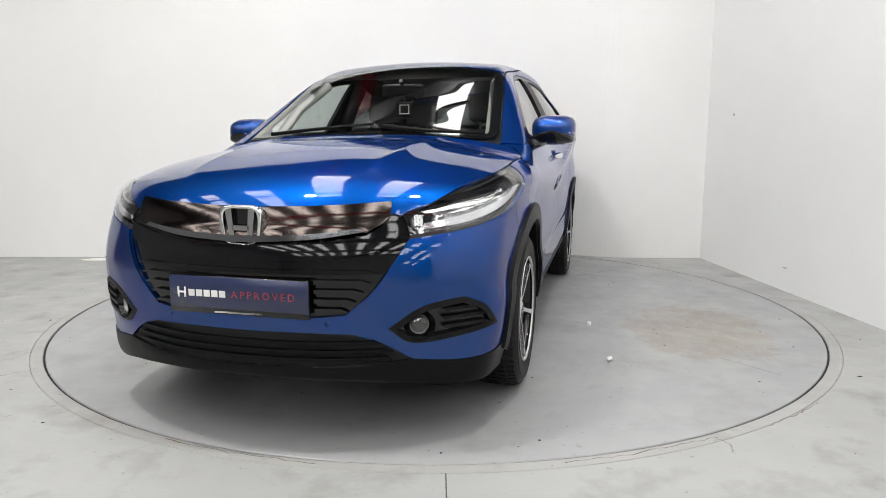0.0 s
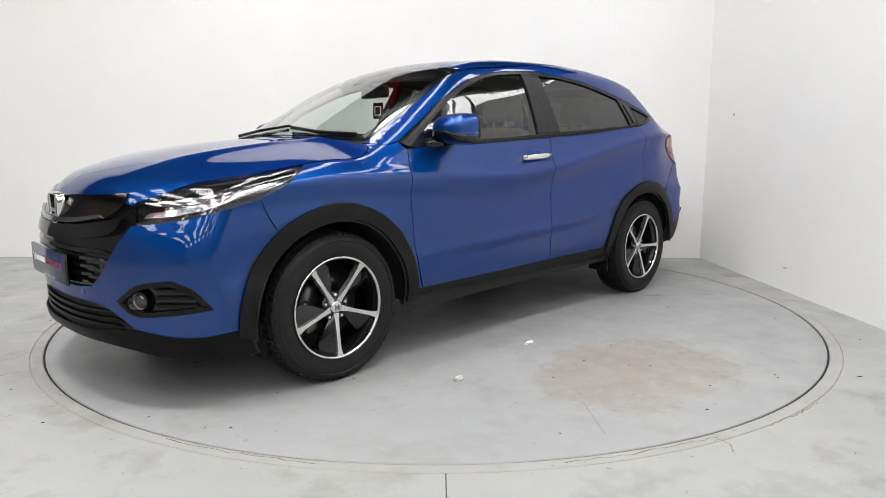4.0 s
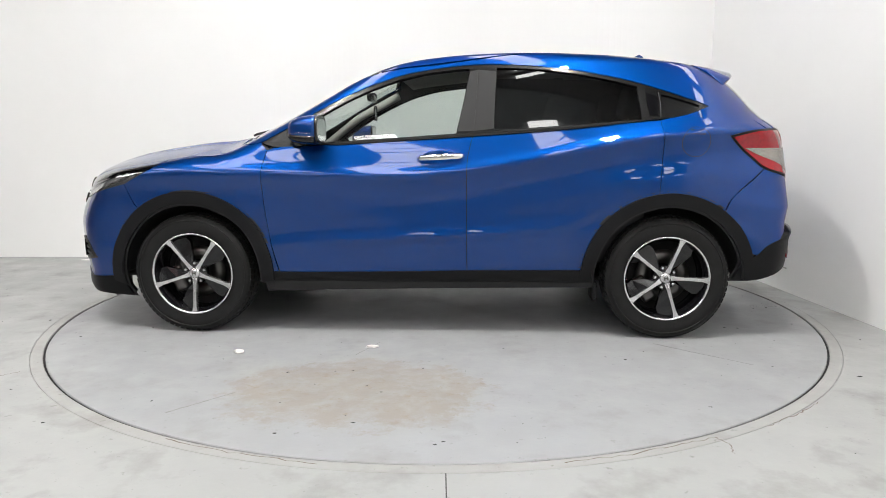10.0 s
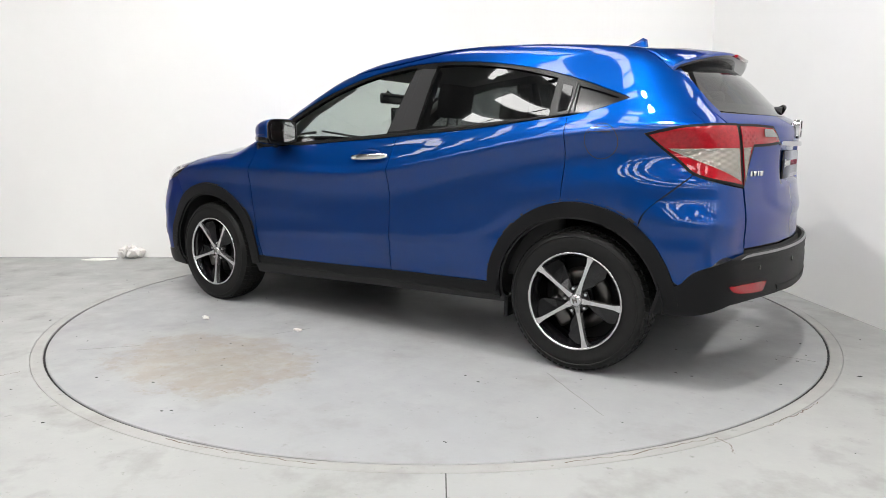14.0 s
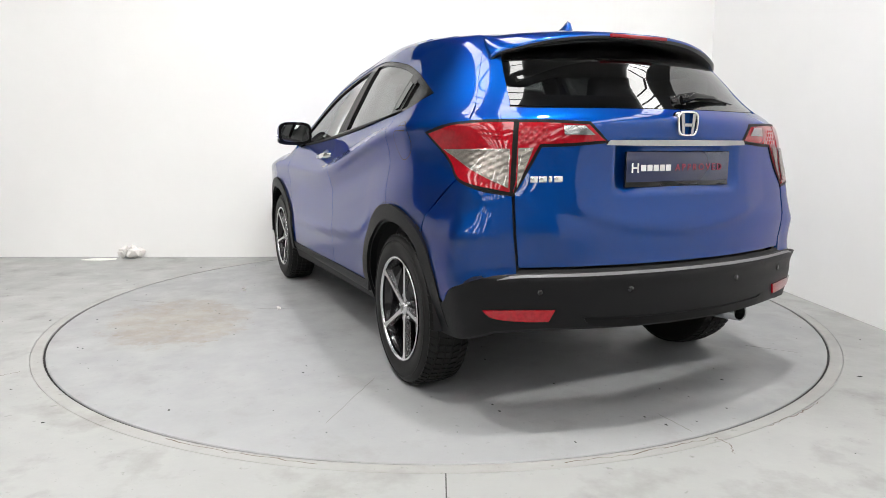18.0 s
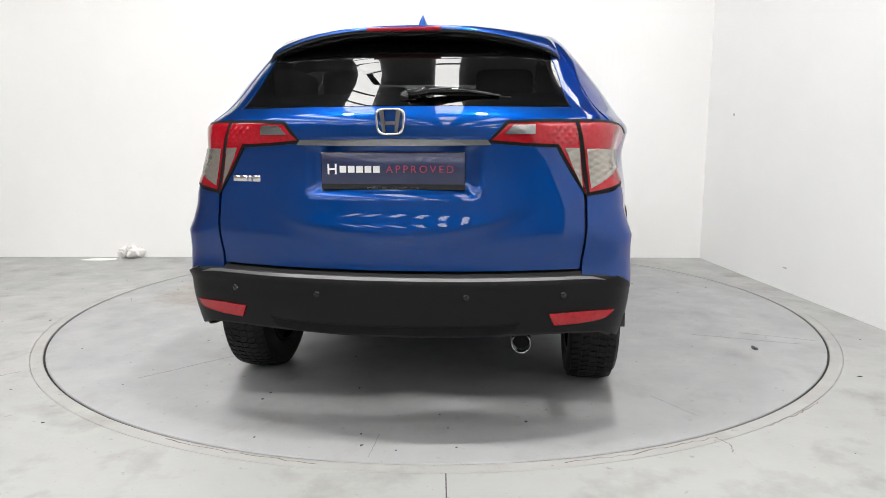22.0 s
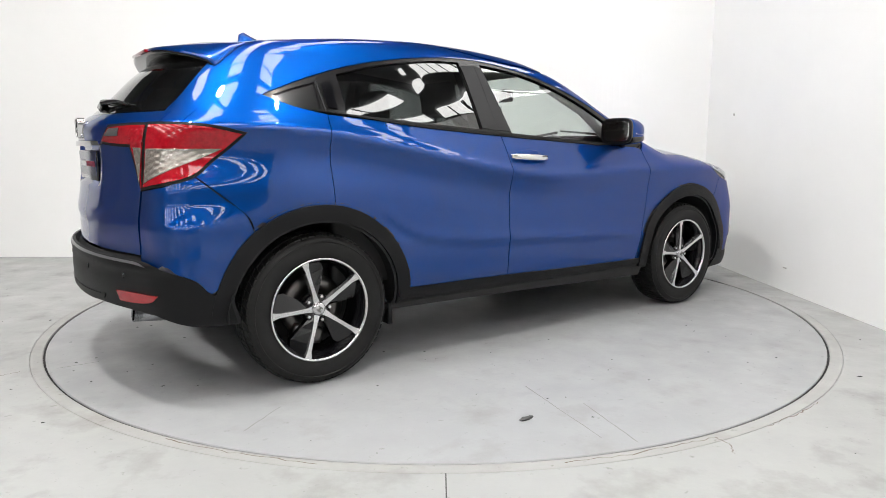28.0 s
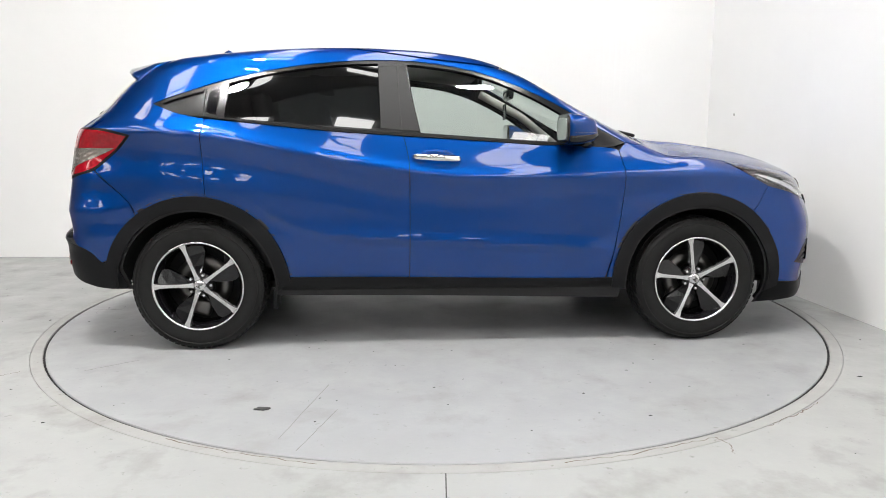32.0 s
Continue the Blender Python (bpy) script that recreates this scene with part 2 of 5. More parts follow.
def build_hall():
    n = 180
    bm = bmesh.new()
    inner = [bm.verts.new((math.cos(2 * math.pi * i / n) * (RING + 0.0015), math.sin(2 * math.pi * i / n) * (RING + 0.0015), 0)) for i in range(n)]
    mid = [bm.verts.new((math.cos(2 * math.pi * i / n) * 4, math.sin(2 * math.pi * i / n) * 4, 0)) for i in range(n)]
    far = [bm.verts.new((math.cos(2 * math.pi * i / n) * 40, math.sin(2 * math.pi * i / n) * 40, 0)) for i in range(n)]
    low = [bm.verts.new((v.co.x, v.co.y, -0.06)) for v in inner]
    for a, b in ((low, inner), (inner, mid), (mid, far)):
        for i in range(n):
            bm.faces.new((a[i], b[i], b[(i + 1) % n], a[(i + 1) % n]))
    bmesh.ops.recalc_face_normals(bm, faces=bm.faces)
    thing("floor", bm, M["floor"], "grey painted concrete floor with scuffs and patches", "floor", kind="structure")
    thing("floor_joint", box_bm(0.022, -7.0, -0.01, 0.026, -2.33, 0.0015), M["dirt"], "thin dark joint across the painted floor", "floor joint", kind="structure")
    thing("trim", lathe_bm([(2.274, -0.06), (2.274, -0.001), (2.277, 0.0015), (2.3285, 0.0015), (2.331, -0.001), (2.331, -0.06)], 180, "z", False), M["ring"],
          "grey painted steel rim round the turning platform", "platform rim", kind="structure")
    # Black ring put into the platform gap in place of its shade.
    thing("gap_seal", lathe_bm([(2.264, -0.05), (2.264, -0.006), (2.2735, -0.006), (2.2735, -0.05)], 180, "z", False), M["seal"], "black ring standing in for the shade in the platform gap", "seal", kind="structure")
    thing("pit_base", lathe_bm([(0.01, -0.06), (2.6, -0.06)], 90, "z", False), M["dark"], "dark pit below the turning platform", "pit", kind="structure")
    # walls: flat back wall with a round recess for the platform, and the two sides
    back = [(-7.0, 1.939), (-7.0, 2.7)] + [(CORNER[0] + 0.25, 2.7), CORNER] + arc
    thing("wall_back", prism_bm(back, 0, 3.1), M["wall"], "white painted studio wall with a rounded recess", "wall", kind="structure")
    right = [CORNER, (CORNER[0] + 0.24, CORNER[1]), (2.95, -6.0), (2.75, -6.0)]
    thing("wall_right", prism_bm(right, 0, 3.1), M["wall"], "white painted studio wall with small scuffs", "wall", kind="structure")
    thing("wall_hall_west", box_bm(-12.2, -20, 0, -12, 14, 5.8), M["ware"], "grey sheet wall of the hall", "wall", kind="structure")
    thing("wall_hall_east", box_bm(12, -20, 0, 12.2, 14, 5.8), M["ware"], "grey sheet wall of the hall", "wall", kind="structure")
    thing("wall_hall_south", box_bm(-12, -20.2, 0, 12, -20, 5.8), M["ware"], "grey sheet wall of the hall", "wall", kind="structure")
    thing("wall_hall_north", box_bm(-12, 14, 0, 12, 14.2, 5.8), M["ware"], "grey sheet wall of the hall", "wall", kind="structure")
    thing("ceiling", box_bm(-12.2, -20.2, 5.8, 12.2, 14.2, 5.9), M["roof"], "grey profiled sheet roof of the hall", "ceiling", kind="structure")
    for x in (-8.4, -6.7, -5.0, -3.3, -1.6, 0.2, 2.0, 3.8, 5.5, 7.2):
        # The nearer row over the west side is added to brighten the right wall.
        near = [(-9.0, 4.0), (-4.6, 3.6)] if x < -3 else [(-8.8, 4.6), (-2.4, 2.9), (0.6, 2.2)] if x < 1 else [(-8.8, 4.6)] if x < 3 else [(-9.0, 4.0), (-4.8, 3.8), (-0.6, 2.6)]
        for y0, le in [(-19.0, 3.6), (-14.4, 4.2)] + near:
            pn = thing("roof_light", box_bm(x - 0.3, y0, 5.73, x + 0.3, y0 + le, 5.77), M["light"], "translucent daylight panel set in the hall roof", "roof light", group="roof lights")
            for k in range(1, 6):
                part("glazing_bar", box_bm(x - 0.3, y0 + k * le / 6 - 0.03, 5.70, x + 0.3, y0 + k * le / 6 + 0.03, 5.73), M["greybeam"], pn)
    for y in (-14.9, -9.4, -1.9, 2.9, 8.1):
        thing("roof_beam", box_bm(-12, y - 0.09, 5.25, 12, y + 0.09, 5.65, 0.01, 1), M["greybeam"], "grey steel beam under the hall roof", "roof beam", group="roof beams")
    for pts in (((0.42, -2.262), (0.66, -2.205), (0.86, -2.125), (1.00, -2.075)), ((1.00, -2.075), (1.03, -2.12), (1.01, -2.20)), ((1.24, -1.98), (1.42, -1.86), (1.56, -1.75)),
                ((-0.98, -2.07), (-0.72, -2.18), (-0.40, -2.265)), ((-1.95, -1.35), (-2.02, -1.42), (-1.98, -1.47)), ((-0.60, -2.48), (-0.57, -2.54), (-0.63, -2.60))):
        bm = bmesh.new()
        rc = random.Random(len(pts) + round(pts[0][0] * 100))
        edge = []
        for k in range(19):
            u = k / 18 * (len(pts) - 1)
            a = min(int(u), len(pts) - 2)
            p = Vector(pts[a]).lerp(Vector(pts[a + 1]), u - a)
            d = (Vector(pts[a + 1]) - Vector(pts[a])).normalized()
            q = Vector((-d.y, d.x)) * rc.uniform(0.0006, 0.0026)
            p += Vector((-d.y, d.x)) * rc.uniform(-0.006, 0.006)
            edge.append([bm.verts.new((*(p + q), 0.0022)), bm.verts.new((*(p - q), 0.0022))])
        for e, f in zip(edge, edge[1:]):
            bm.faces.new((e[0], e[1], f[1], f[0]))
        bmesh.ops.recalc_face_normals(bm, faces=bm.faces)
        thing("floor_crack", bm, M["rustline"], "thin rusty crack in the painted concrete beside the platform", "floor crack", group="floor cracks", kind="structure")
    rnd = random.Random(5)
    bm = bmesh.new()
    for i in range(150):
        x, y = rnd.uniform(-3.2, 2.4), rnd.uniform(-3.3, 1.6)
        if math.hypot(x, y) < 2.36 or y > 1.55:
            continue
        r = rnd.uniform(0.003, 0.010)
        c = [bm.verts.new((x + r * rnd.uniform(0.5, 1.6) * math.cos(a), y + r * rnd.uniform(0.5, 1.2) * math.sin(a), 0.0012)) for a in np.linspace(0, 6.28, 7)[:-1]]
        t = bm.verts.new((x, y, 0.0012 + r * 0.4))
        for k in range(6):
            bm.faces.new((c[k], c[(k + 1) % 6], t))
    thing("floor_grit", bm, M["dirt"], "loose dark grit strewn on the painted floor", "grit", kind="stuff")
    for x, z, w, h in ((2.4775, 1.30, 0.006, 0.02), (2.512, 0.17, 0.02, 0.008)):
        y = CORNER[1] - (x - CORNER[0]) * 26.7
        thing("wall_scuff", box_bm(x - 0.006, y - w, z - h / 2, x + 0.001, y + w, z + h / 2), M["scuff"], "small grey scuff mark on the white wall", "scuff", group="wall scuffs")
    for x, y in ((-1.9, -2.1), (0.9, -2.2)):
        lamp = tagged(new("high_bay_lamp"), "round high bay lamp hung below the hall roof", "ceiling lamp", "high bay lamps")
        part("housing", moved(lathe_bm([(0.02, 0.5), (0.03, 0.42), (0.12, 0.36), (0.15, 0.16), (0.18, 0.02), (0.18, 0.0), (0.135, 0.0)], 40, "z"), Matrix.Translation((x, y, 5.2))), M["greybeam"], lamp)
        part("diffuser", moved(lathe_bm([(0.001, 0.006), (0.13, 0.006)], 40, "z"), Matrix.Translation((x, y, 5.2))), M["bay"], lamp, "bright round diffuser")
        part("suspension_rod", tube_bm([(x, y, 5.69), (x, y, 5.79)], 0.01), M["greybeam"], lamp)
    thing("red_roof_tie", box_bm(-1.7, 2.9, 5.0, -1.45, 9.0, 5.3, 0.01, 1), M["beam"], "red painted steel tie high in the hall", "roof beam")
    thing("crane_beam", box_bm(-12, -6.9, 4.7, 12, -6.6, 5.1, 0.01, 1), M["beam"], "red painted steel beam high in the hall", "roof beam")


build_hall()
disc = tagged(part("turntable", lathe_bm([(0.0005, 0.0), (0.6, 0.0), (1.2, 0.0), (1.8, 0.0), (DISC - 0.004, 0.0), (DISC, -0.003), (DISC, -0.05)], 180, "z", False), M["disc"]),
              "round grey painted turning platform with a rusty scuffed patch", "turntable")


def crack(x0, y0, x1, y1, w=0.003):
    d = Vector((x1 - x0, y1 - y0, 0))
    n = Vector((-d.y, d.x, 0)).normalized() * w / 2
    rnd = random.Random(round(x0 * 1000))
    k = 10
    mid = [Vector((x0, y0, 0)) + d * i / k + n * rnd.uniform(-1.5, 1.5) for i in range(k + 1)]
    out = [(p + n * rnd.uniform(0.4, 1.2)) for p in mid] + [(p - n * rnd.uniform(0.4, 1.2)) for p in mid[::-1]]
    part("surface_crack", prism_bm([(p.x, p.y) for p in out], 0.0, 0.0006), M["crackline"], disc)


rnd = random.Random(11)
grit = bmesh.new()
for i in range(110):
    a, d = rnd.uniform(0, 6.28), 2.2 * math.sqrt(rnd.uniform(0.2, 1))
    x, y, r = d * math.cos(a), d * math.sin(a), rnd.uniform(0.002, 0.007)
    c = [grit.verts.new((x + r * rnd.uniform(0.5, 1.8) * math.cos(b), y + r * rnd.uniform(0.5, 1.2) * math.sin(b), 0.0002)) for b in np.linspace(0, 6.28, 7)[:-1]]
    t = grit.verts.new((x, y, r * 0.4))
    for k in range(6):
        grit.faces.new((c[k], c[(k + 1) % 6], t))
tagged(part("platform_grit", grit, M["dirt"], disc), kind="stuff")
for c in ((-0.55, -1.68, -0.66, -2.04), (-1.61, 1.28, -1.22, 0.95), (-0.61, -1.40, -0.74, -1.94), (-1.57, -0.99, -1.77, -1.13), (-2.07, 0.07, -2.25, 0.07), (0.24, 1.0, 0.33, 1.22), (0.75, 1.75, 0.95, 1.98)):
    crack(c[0] + 0.0232, c[1] - 0.0895, c[2] + 0.0232, c[3] - 0.0895)
# ---- car body surface ----
def curve(*pts, blur=0.0):
    """Smooth curve through (x, y) pairs, x rising; blur rounds its bends over that length."""
    xs, ys = np.array([p[0] for p in pts], float), np.array([p[1] for p in pts], float)
    d = np.diff(ys) / np.diff(xs)
    m = np.concatenate([[d[0]], np.where(d[1:] * d[:-1] > 0, 2 * d[1:] * d[:-1] / np.where(np.abs(d[1:] + d[:-1]) < 1e-9, 1, d[1:] + d[:-1]), 0), [d[-1]]])
    X = np.linspace(xs[0], xs[-1], 3000)
    i = np.clip(np.searchsorted(xs, X, "right") - 1, 0, len(xs) - 2)
    h = xs[i + 1] - xs[i]
    t = (X - xs[i]) / h
    Y = (2 * t**3 - 3 * t**2 + 1) * ys[i] + (t**3 - 2 * t**2 + t) * h * m[i] + (-2 * t**3 + 3 * t**2) * ys[i + 1] + (t**3 - t**2) * h * m[i + 1]
    if blur:
        w = max(1, int(3 * blur / (X[1] - X[0])))
        k = np.exp(-0.5 * (np.arange(-w, w + 1) * (X[1] - X[0]) / blur) ** 2)
        Y = np.convolve(np.concatenate([2 * Y[0] - Y[w:0:-1], Y, 2 * Y[-1] - Y[-2:-w - 2:-1]]), k / k.sum(), "valid")
    return lambda x: np.interp(x, X, Y)


PLAN = curve((-2.3, 0.79), (-2.0, 0.825), (-1.7, 0.855), (-1.3, 0.872), (-0.8, 0.868), (0.0, 0.862), (0.8, 0.862), (1.3, 0.868), (1.75, 0.845), (2.0, 0.80), (2.3, 0.70), blur=0.15)
BELT = curve((-2.3, 1.14), (-1.4, 1.12), (-1.1, 1.078), (-0.65, 0.988), (-0.22, 0.912), (0.09, 0.882), (0.45, 0.886), (0.88, 0.90), (1.3, 0.915), (2.2, 0.90), blur=0.14)
LOW = curve((0.12, -0.10), (0.22, -0.065), (0.30, -0.035), (0.40, -0.010), (0.50, -0.001), (0.55, 0.0), (0.575, -0.005), (0.62, -0.007), (0.72, -0.004), (0.82, 0.0), (2.0, 0.0), blur=0.012)
UP = curve((-1.0, 0.0), (-0.25, 0.0), (-0.12, -0.005), (-0.04, 0.007), (0.0, 0.012), (0.014, 0.008), (0.04, -0.006), (0.08, -0.021), (0.14, -0.042), (0.24, -0.087), (0.36, -0.150), (0.46, -0.205), (0.56, -0.272), (0.70, -0.385), blur=0.01)
TAPER = curve((-2.3, -0.22), (-1.9, -0.18), (-1.5, -0.112), (-1.0, -0.038), (-0.6, 0.0), (0.3, 0.0), (0.8, -0.02), (1.1, -0.05), (2.3, -0.10), blur=0.15)
TOP = curve((-2.4, 1.10), (-2.0, 1.37), (-1.75, 1.47), (-1.55, 1.510), (-1.3, 1.545), (-0.9, 1.578), (-0.5, 1.589), (-0.2, 1.581), (0.1, 1.552), (0.3, 1.499), (0.6, 1.36),
            (0.95, 1.18), (1.10, 1.105), (1.16, 1.085), (1.3, 1.075), (1.5, 1.05), (1.7, 1.018), (1.9, 0.972), (2.05, 0.92), (2.15, 0.855), (2.22, 0.80), (2.4, 0.40), blur=0.04)
CROWN = curve((-2.0, 0.06), (-1.3, 0.045), (-0.4, 0.04), (0.1, 0.05), (0.35, 0.06), (0.7, 0.085), (0.95, 0.085), (1.2, 0.06), (1.6, 0.07), (2.2, 0.09), blur=0.12)
FRONT = curve((0.10, 2.05), (0.18, 2.15), (0.23, 2.20), (0.32, 2.20), (0.45, 2.205), (0.60, 2.21), (0.70, 2.195), (0.78, 2.16), (0.84, 2.135), (0.90, 2.09), (1.0, 2.0), (1.6, 1.9), blur=0.02)
REAR = curve((0.10, 1.90), (0.20, 2.02), (0.30, 2.105), (0.42, 2.125), (0.50, 2.128), (0.56, 2.115), (0.60, 2.094), (0.64, 2.090), (0.72, 2.090), (0.76, 2.086), (0.80, 2.076), (0.95, 2.065), (1.06, 2.073), (1.13, 2.075), (1.19, 2.01),
             (1.25, 1.945), (1.32, 1.88), (1.40, 1.80), (1.48, 1.70), (1.6, 1.55), blur=0.018)
RBOW = curve((0.1, 0.15), (0.6, 0.115), (0.8, 0.095), (1.1, 0.15), (1.2, 0.205), (1.4, 0.22), blur=0.05)


def smax(a, b, k):
    h = np.maximum(k - np.abs(a - b), 0) / k
    return np.maximum(a, b) + h * h * k * 0.25


def ease(t):
    t = np.clip(t, 0, 1)
    return t * t * (3 - 2 * t)


# hollow below the shoulder crease, the crease low on the doors, and where each of them runs
HOLLOW = curve((-1.2, 0.0), (-0.36, 0.0), (-0.24, -0.004), (-0.13, -0.011), (-0.05, -0.005), (-0.004, 0.006), (0.004, 0.006), (0.03, 0.001), (0.06, 0.0), (1.2, 0.0), blur=0.004)
REACH = curve((-2.4, 0.0), (-1.9, 0.1), (-1.55, 0.4), (-1.2, 0.9), (-0.7, 1.0), (-0.2, 0.9), (0.2, 0.5), (0.7, 0.0), (2.4, 0.0), blur=0.08)
DOORLINE = curve((-2.4, 0.78), (-1.0, 0.76), (-0.93, 0.70), (-0.8, 0.635), (-0.6, 0.597), (-0.3, 0.575), (0.0, 0.558), (0.6, 0.53), (2.4, 0.50), blur=0.03)
DOORFOLD = curve((-1.2, 0.0), (-0.20, 0.0), (-0.12, -0.005), (-0.05, -0.008), (-0.015, -0.001), (-0.003, 0.002), (0.003, 0.002), (0.05, -0.001), (0.12, -0.002), (0.24, 0.0), (1.2, 0.0), blur=0.005)
DOORREACH = curve((-2.4, 0.0), (-1.05, 0.0), (-0.85, 0.8), (-0.6, 1.0), (0.3, 1.0), (0.65, 0.7), (0.9, 0.0), (2.4, 0.0), blur=0.04)


def solid(P):
    """Negative inside the closed body."""
    x, y, z = P[:, 0], np.abs(P[:, 1]), P[:, 2]
    b = BELT(x)
    tail = ease((-1.42 - x) / 0.42) * (0.026 * ease((z - 0.74) / 0.10) + 0.042 * ease((z - 0.84) / 0.2))
    flare = 0.016 * np.exp(-((x + 1.30) / 0.36) ** 2 - ((z - 0.80) / 0.17) ** 2) + 0.012 * np.exp(-((x - 1.33) / 0.33) ** 2 - ((z - 0.76) / 0.16) ** 2)
    w = HOLLOW(z - b) * REACH(x) + DOORFOLD(z - DOORLINE(x)) * DOORREACH(x) - tail + flare + PLAN(x) + LOW(z + np.clip(0.056 * x, -0.06, 0.06)) + UP(z - b) + TAPER(x) * np.clip((z - b + 0.02) / 0.3, 0, 1.3)
    side = y - w
    t = TOP(x) - CROWN(x) * (y / 0.65) ** 2
    slope = (TOP(x + 0.02) - TOP(x - 0.02)) / 0.04
    top = (z - t) / np.sqrt(1 + slope**2)
    front = x - (FRONT(z) - 0.155 * (y / 0.6) ** 2.4)
    rs = (REAR(z + 0.02) - REAR(z - 0.02)) / 0.04
    rear = (-x - (REAR(z) - RBOW(z) * (y / 0.65) ** 2.2)) / np.sqrt(1 + np.clip(rs, -2, 2)**2)
    g = smax(side, top, 0.05)
    g = smax(g, front, 0.05)
    return smax(g, rear, 0.09)


def gradient(P):
    e = 0.0015
    G = np.stack([solid(P + d) - solid(P - d) for d in np.eye(3) * e], 1)
    return G / np.maximum(np.linalg.norm(G, axis=1, keepdims=True), 1e-9)


AXIS = 1.15


def rays(proj, Q):
    """Start and way (unit, inwards) of the rays of a projection, for flat coordinates Q."""
    a, b, z0 = Q[:, 0], Q[:, 1], np.zeros(len(Q))
    if proj == "side":
        return np.stack([a, z0 + 1.1, b], 1), np.stack([z0, z0 - 1, z0], 1), 1.1
    if proj == "top":
        return np.stack([a, b, z0 + 1.8], 1), np.stack([z0, z0, z0 - 1], 1), 1.3
    s = 1 if proj == "front" else -1
    c, n = np.cos(a), np.sin(a)
    return np.stack([s * (AXIS + 1.4 * c), 1.4 * n, b], 1), np.stack([-s * c, -n, z0], 1), 1.35


def cast(proj, Q):
    Q = np.asarray(Q, float)
    S, W, reach = rays(proj, Q)
    lo, hi, done = np.zeros(len(Q)), np.full(len(Q), reach), np.zeros(len(Q), bool)
    steps = 90
    for i in range(1, steps + 1):
        d = reach * i / steps
        inside = (solid(S + W * d) < 0) & ~done
        hi[inside], lo[inside] = d, reach * (i - 1) / steps
        done |= inside
    for _ in range(14):
        m = (lo + hi) / 2
        i = solid(S + W * m[:, None]) < 0
        hi, lo = np.where(i, m, hi), np.where(i, lo, m)
    return S + W * hi[:, None]


def around(x, y, z):
    """Flat coordinates (angle, height) of a place on the front or rear end."""
    return (math.atan2(y, abs(x) - AXIS), z)


def on(proj, *pts):
    """Flat end coordinates of places given in the side view (x, z) or in plan (x, y)."""
    return [around(*p) for p in cast(proj, pts)]


def line(*pts, n=7):
    """Smooth open line through points; joined lines meet in corners."""
    p = [np.array(q, float) for q in pts]
    if len(p) == 2:
        k = max(2, int(np.linalg.norm(p[1] - p[0]) / 0.05))
        return [tuple(p[0] + (p[1] - p[0]) * i / k) for i in range(k)]
    out = []
    p = [2 * p[0] - p[1]] + p + [2 * p[-1] - p[-2]]
    for i in range(1, len(p) - 2):
        for k in range(n):
            t = k / n
            out.append(tuple(0.5 * (2 * p[i] + (p[i + 1] - p[i - 1]) * t + (2 * p[i - 1] - 5 * p[i] + 4 * p[i + 1] - p[i + 2]) * t * t + (3 * p[i] - p[i - 1] - 3 * p[i + 1] + p[i + 2]) * t**3)))
    return out


def shape(*lines):
    out = []
    for s in lines:
        out += s
    return out


def arc_line(cx, cz, r, a0, a1, n=26):
    return [(cx + r * math.cos(radians(a0 + (a1 - a0) * i / n)), cz + r * math.sin(radians(a0 + (a1 - a0) * i / n))) for i in range(n)]


def inset(outline, d):
    p = np.array(outline)
    keep = np.linalg.norm(p - np.roll(p, 1, 0), axis=1) > 1e-4
    p = p[keep]
    nx, pv = np.roll(p, -1, 0), np.roll(p, 1, 0)
    area = 0.5 * np.sum(p[:, 0] * nx[:, 1] - nx[:, 0] * p[:, 1])
    e1, e2 = p - pv, nx - p
    n1 = np.stack([-e1[:, 1], e1[:, 0]], 1) / np.linalg.norm(e1, axis=1, keepdims=True)
    n2 = np.stack([-e2[:, 1], e2[:, 0]], 1) / np.linalg.norm(e2, axis=1, keepdims=True)
    n = n1 + n2
    n /= np.maximum((n * n).sum(1, keepdims=True) / 2, 0.5)
    return [tuple(q) for q in p + n * d * (1 if area > 0 else -1)]


def in_poly(Q, poly):
    p = np.array(poly)
    r = np.zeros(len(Q), bool)
    for (x0, y0), (x1, y1) in zip(p, np.roll(p, -1, 0)):
        if y0 == y1:
            continue
        c = (y0 > Q[:, 1]) != (y1 > Q[:, 1])
        r ^= c & (Q[:, 0] < (x1 - x0) * (Q[:, 1] - y0) / (y1 - y0) + x0)
    return r


from mathutils.geometry import delaunay_2d_cdt


